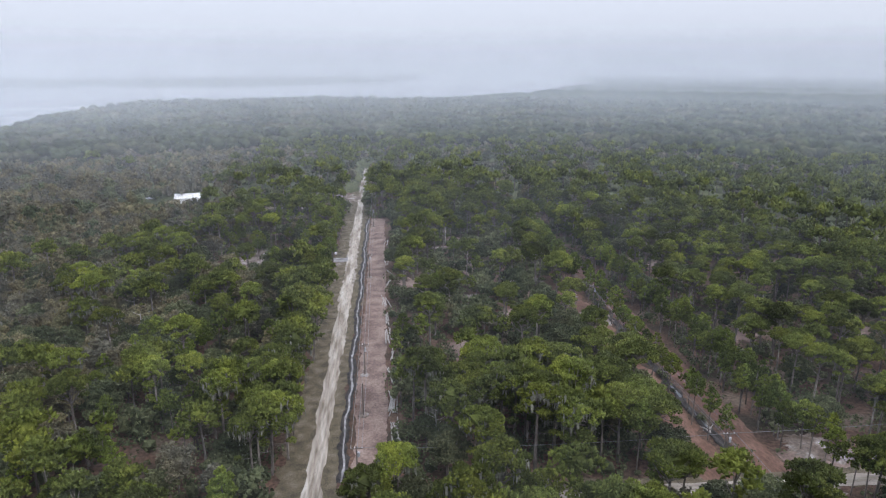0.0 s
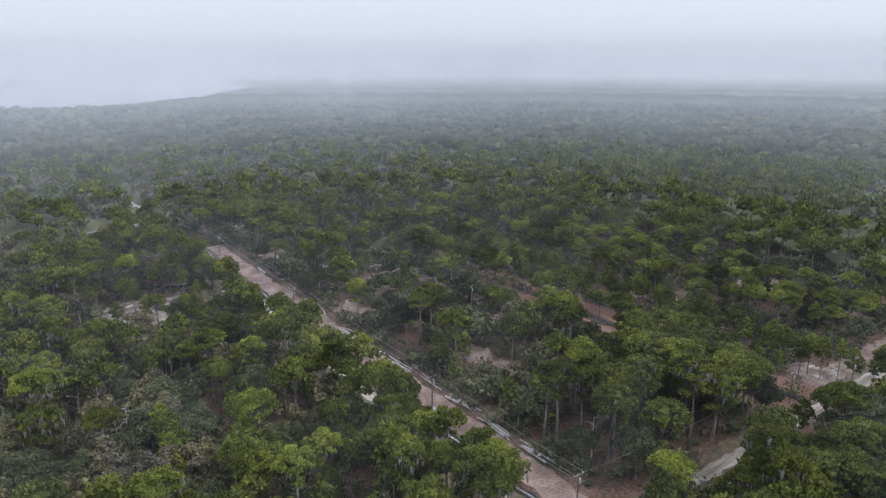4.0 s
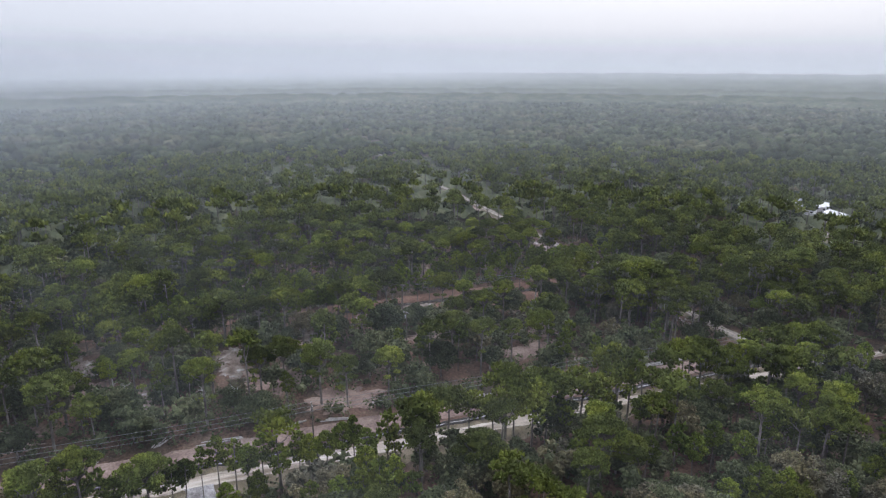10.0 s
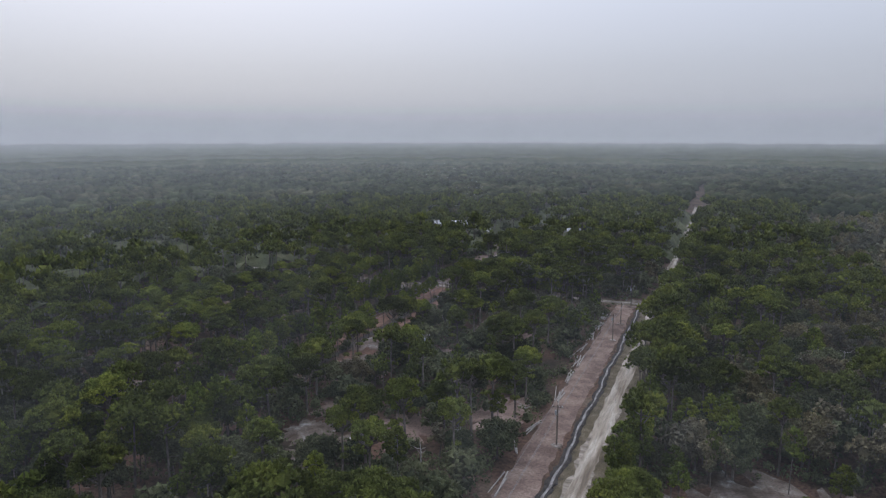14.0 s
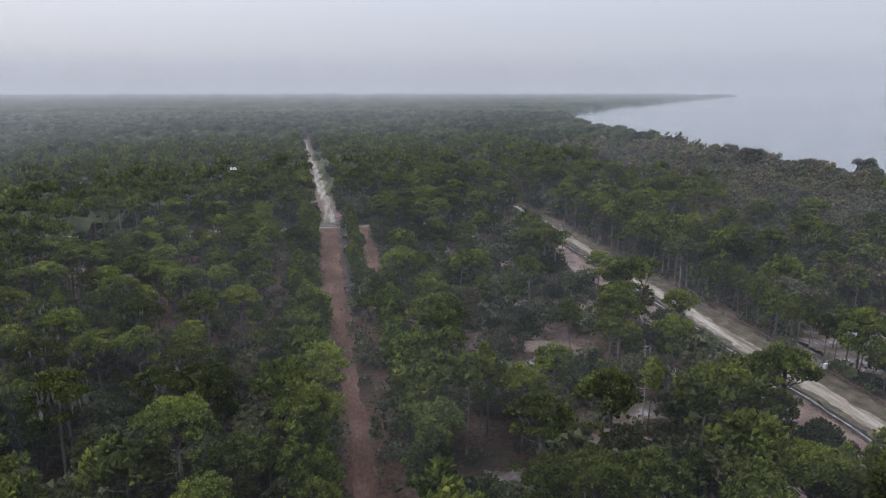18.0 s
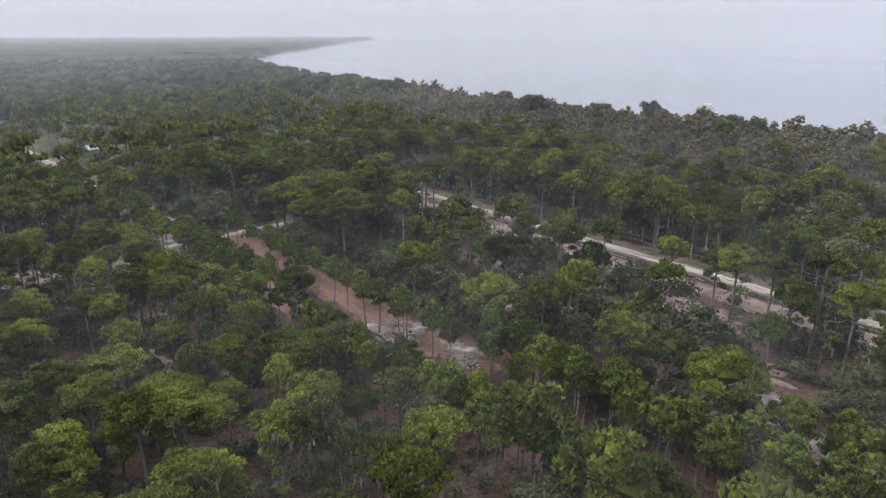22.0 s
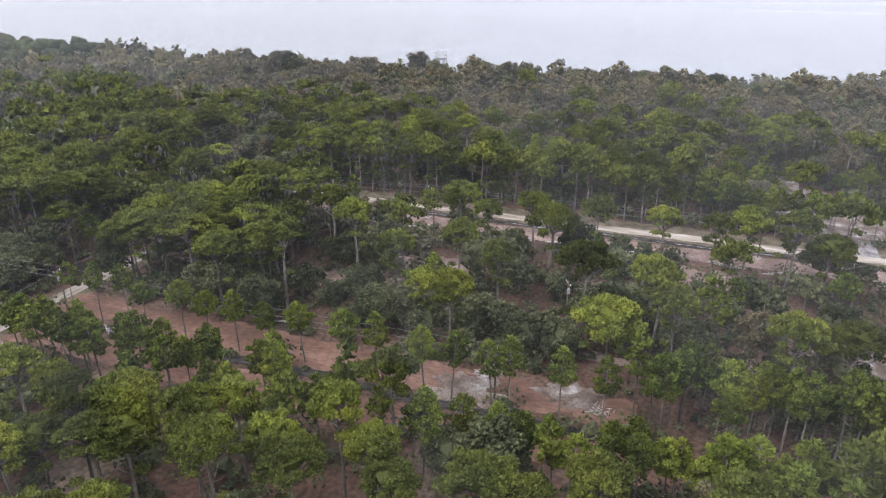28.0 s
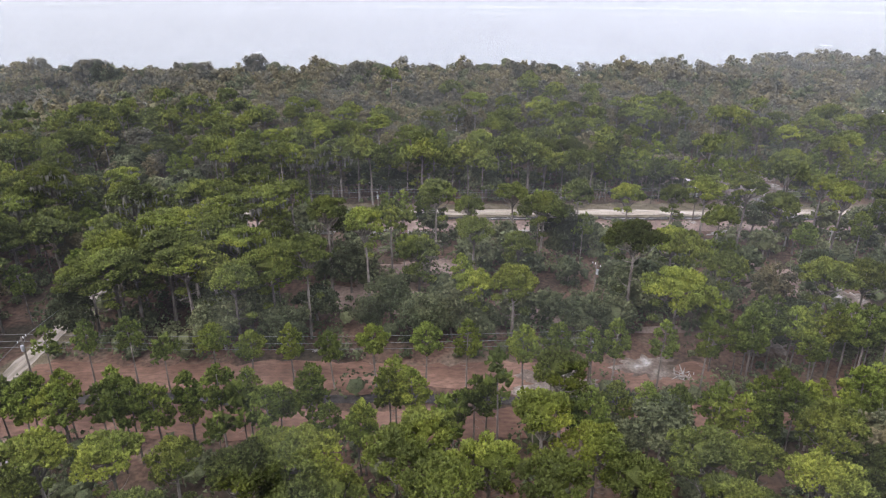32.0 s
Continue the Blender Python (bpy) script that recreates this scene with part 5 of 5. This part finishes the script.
def house(x, y, turn, w, d, h, wall, roof, label, porch=True):
    ob = new("house")
    ob.matrix_basis = pose(x, y, 0, 0, 0, turn)
    tagged(ob, label, "house", "houses in the woods")
    boxed("wall", (0, 0, h / 2), (w, d, h), wall, ob)
    s, o, rise = Soup(), 0.45, d * 0.22
    a, b = w / 2 + o, d / 2 + o
    for up in (0.0, 0.12):
        s.v.append(np.array([(-a, -b, h + up - 0.05), (a, -b, h + up - 0.05), (a, 0, h + rise + up), (-a, 0, h + rise + up), (a, b, h + up - 0.05), (-a, b, h + up - 0.05)], float))
    s.f.append(np.array([(6, 7, 8), (6, 8, 9), (9, 8, 10), (9, 10, 11), (0, 2, 1), (0, 3, 2), (3, 4, 2), (3, 5, 4), (0, 1, 7), (0, 7, 6), (4, 5, 11), (4, 11, 10), (1, 2, 8), (1, 8, 7), (2, 4, 10), (2, 10, 8),
                         (0, 6, 9), (0, 9, 3), (3, 9, 11), (3, 11, 5)]))
    part("roof", s.mesh("roof", M[roof]), ob)
    g = Soup()
    g.add([(-w / 2, -d / 2, h), (-w / 2, d / 2, h), (-w / 2, 0, h + rise), (w / 2, -d / 2, h), (w / 2, d / 2, h), (w / 2, 0, h + rise)], [(0, 2, 1), (3, 4, 5)])
    part("gable", g.mesh("gable", M[wall]), ob)
    n = max(2, int(w / 3))
    for sy in (-1, 1):
        for i in range(n):
            wx = -w / 2 + w * (i + 0.5) / n
            if i == n // 2:
                boxed("door", (wx, sy * (d / 2 + 0.02), 1.0), (0.95, 0.06, 2.0), "white", ob, "white door")
            else:
                fr = boxed("window", (wx, sy * (d / 2 + 0.02), h * 0.58), (1.2, 0.06, 1.1), "white", ob)
                boxed("pane", (0, sy * 0.02, 0), (1.0, 0.06, 0.9), "glass", fr)
    if porch:
        boxed("porch_floor", (0, d / 2 + 1.2, 0.15), (w * 0.5, 2.3, 0.3), "pole", ob)
        boxed("porch_roof", (0, d / 2 + 1.2, h - 0.15), (w * 0.55, 2.6, 0.12), roof, ob)
        for dx in (-w * 0.24, w * 0.24):
            rod("porch_post", (dx, d / 2 + 2.2, 0.3), (dx, d / 2 + 2.2, h - 0.2), 0.06, 0.06, "white", ob, "", 6)
    return ob


def camper(x, y, turn, label):
    ob = new("camper_trailer")
    ob.matrix_basis = pose(x, y, 0, 0, 0, turn)
    tagged(ob, label, "camper")
    boxed("body", (0, 0, 1.75), (8.2, 2.4, 2.4), "white", ob, "", 0.03)
    boxed("nose", (4.4, 0, 1.95), (0.9, 2.3, 1.9), "white", ob, "", 0.25)
    boxed("stripe", (0, 0, 1.2), (8.22, 2.43, 0.28), "grey", ob, "grey side stripe")
    boxed("roof_unit", (0.5, 0, 3.05), (0.9, 0.7, 0.26), "grey", ob, "grey roof air conditioner")
    for sy in (-1, 1):
        for dx, ww in ((-3.0, 1.2), (-1.2, 0.9), (2.6, 1.3)):
            boxed("window", (dx, sy * 1.2, 2.1), (ww, 0.05, 0.7), "glass", ob)
        boxed("door", (1.0, sy * 1.2, 1.6), (0.7, 0.06, 1.8), "grey", ob)
        for dx in (-0.9, 0.1):
            w = rod("wheel", (dx, sy * 1.0, 0.36), (dx, sy * 1.24, 0.36), 0.36, 0.36, "dark", ob, "black rubber tyre", 14)
            rod("rim", (dx, sy * 1.2, 0.36), (dx, sy * 1.26, 0.36), 0.2, 0.2, "white", w, "pale rim", 10)
    boxed("hitch", (5.4, 0, 0.6), (1.4, 0.12, 0.12), "dark", ob)
    rod("hitch_jack", (5.9, 0, 0.0), (5.9, 0, 0.65), 0.05, 0.05, "dark", ob, "", 6)


def vehicle(x, y, turn, mat, label):
    ob = new("parked_car")
    ob.matrix_basis = pose(x, y, 0, 0, 0, turn)
    tagged(ob, label, "car", "parked cars")
    boxed("body", (0, 0, 0.72), (4.5, 1.75, 0.62), mat, ob, "", 0.04)
    boxed("cabin", (-0.2, 0, 1.3), (2.5, 1.6, 0.6), mat, ob, "", 0.2)
    for sy in (-1, 1):
        boxed("side_window", (-0.2, sy * 0.74, 1.28), (2.0, 0.06, 0.36), "glass", ob)
        for dx in (-1.4, 1.4):
            w = rod("wheel", (dx, sy * 0.66, 0.33), (dx, sy * 0.9, 0.33), 0.33, 0.33, "dark", ob, "black rubber tyre", 12)
            rod("rim", (dx, sy * 0.86, 0.33), (dx, sy * 0.92, 0.33), 0.2, 0.2, "grey", w, "", 8)
    boxed("windscreen", (0.98, 0, 1.28), (0.12, 1.3, 0.4), "glass", ob)
    boxed("rear_window", (-1.38, 0, 1.28), (0.12, 1.3, 0.4), "glass", ob)


house(128, -147, 20, 12, 7, 2.7, "white", "white", "white house with a pale metal roof in a sandy yard")
house(141, -145, 80, 9, 6, 2.5, "tan", "grey", "low tan house with a grey metal roof")
house(110, -139, -10, 10, 5, 2.4, "white", "white", "white mobile home with a pale roof among trees")
house(-80, 230, 10, 13, 7, 2.7, "white", "white", "white house with a bright metal roof in a clearing")
house(-60, 213, 100, 8, 5, 2.4, "white", "white", "small white shed house beside the clearing", False)
house(-97, 231, 15, 9, 6, 2.5, "tan", "white", "tan house with a pale roof at the woods' edge", False)
house(-97, 209, 90, 9, 5, 2.4, "white", "white", "white cabin near the lake shore", False)
house(420, 760, 20, 16, 9, 3, "white", "white", "white lakeside house in the mist")
house(452, 800, 60, 14, 8, 3, "white", "white", "white lakeside house in the mist")
house(500, 740, 0, 15, 8, 3, "white", "white", "white lakeside house in the mist")
house(385, 830, 35, 14, 8, 3, "white", "white", "white lakeside house in the mist")
house(58, -143, 5, 9, 6, 2.6, "tan", "grey", "half-built house with a pale frame on bare sand", False)
camper(66, -147, 80, "white camper trailer on bare sand")
camper(112, 191, 100, "white camper trailer parked in a small clearing")
camper(121, -133, 10, "white camper trailer parked in a sandy yard")
vehicle(104, -130, 40, "white", "white car parked in a sandy yard")
vehicle(116, 183, 70, "grey", "grey car parked beside the camper")
vehicle(-62, 224, 20, "white", "white car parked by the pale house")
vehicle(98, -136, 100, "grey", "grey car parked in a sandy yard")


def dock(x, y, shore_x, label):
    ob = new("boat_dock")
    tagged(ob, label, "dock")
    rng = np.random.default_rng(5)
    n = int((shore_x - x) / 2.4)
    for i in range(n):
        boxed("deck_board", (x + 4 + i * 2.4, y, 0.9), (2.36, 1.6, 0.12), "pole", ob)
        for sy in (-0.7, 0.7):
            rod("pile", (x + 4 + i * 2.4, y + sy, -2.6), (x + 4 + i * 2.4, y + sy, 1.0 + rng.uniform(0, 0.2)), 0.12, 0.12, "pole", ob, "", 6)
    boxed("platform", (x, y, 1.0), (7, 6, 0.2), "pole", ob)
    boxed("upper_deck", (x, y, 3.4), (7.4, 6.4, 0.22), "grey", ob)
    boxed("roof", (x - 0.6, y, 6.0), (5.6, 5.4, 0.25), "grey", ob, "flat grey boathouse roof", 0.08)
    for dx in (-3, 0, 3):
        for dy in (-2.6, 2.6):
            rod("post", (x + dx, y + dy, -2.6), (x + dx, y + dy, 3.4), 0.15, 0.13, "pole", ob, "", 6)
    for dx in (-3, 1.8):
        for dy in (-2.3, 2.3):
            rod("roof_post", (x + dx, y + dy, 3.4), (x + dx, y + dy, 6.0), 0.1, 0.1, "pole", ob, "", 6)
    for dy in (-3.0, 3.0):
        boxed("rail", (x, y + dy, 4.4), (7.2, 0.08, 0.1), "pole", ob)


dock(-258, -52, -168, "grey roofed boat dock standing in the lake")
dock(-300, 300, -235, "grey roofed boat dock standing in the lake")

ribbon("driveway_apron", [(-10.5, 129), (-1.2, 129)], 2.2, 2.2, "silt", 0.066, "pale grey gravel driveway apron over the verge", 41, 0.4)
box_ob = new("meter_box")
box_ob.matrix_basis = pose(-5.4, 133, 0, 0, 0, 20)
tagged(box_ob, "small white utility box on a post by the driveway", "utility box")
rod("post", (0, 0, 0), (0, 0, 1.2), 0.06, 0.06, "pole", box_ob, "", 6)
boxed("cabinet", (0, 0, 1.2), (0.7, 0.4, 0.8), "white", box_ob)
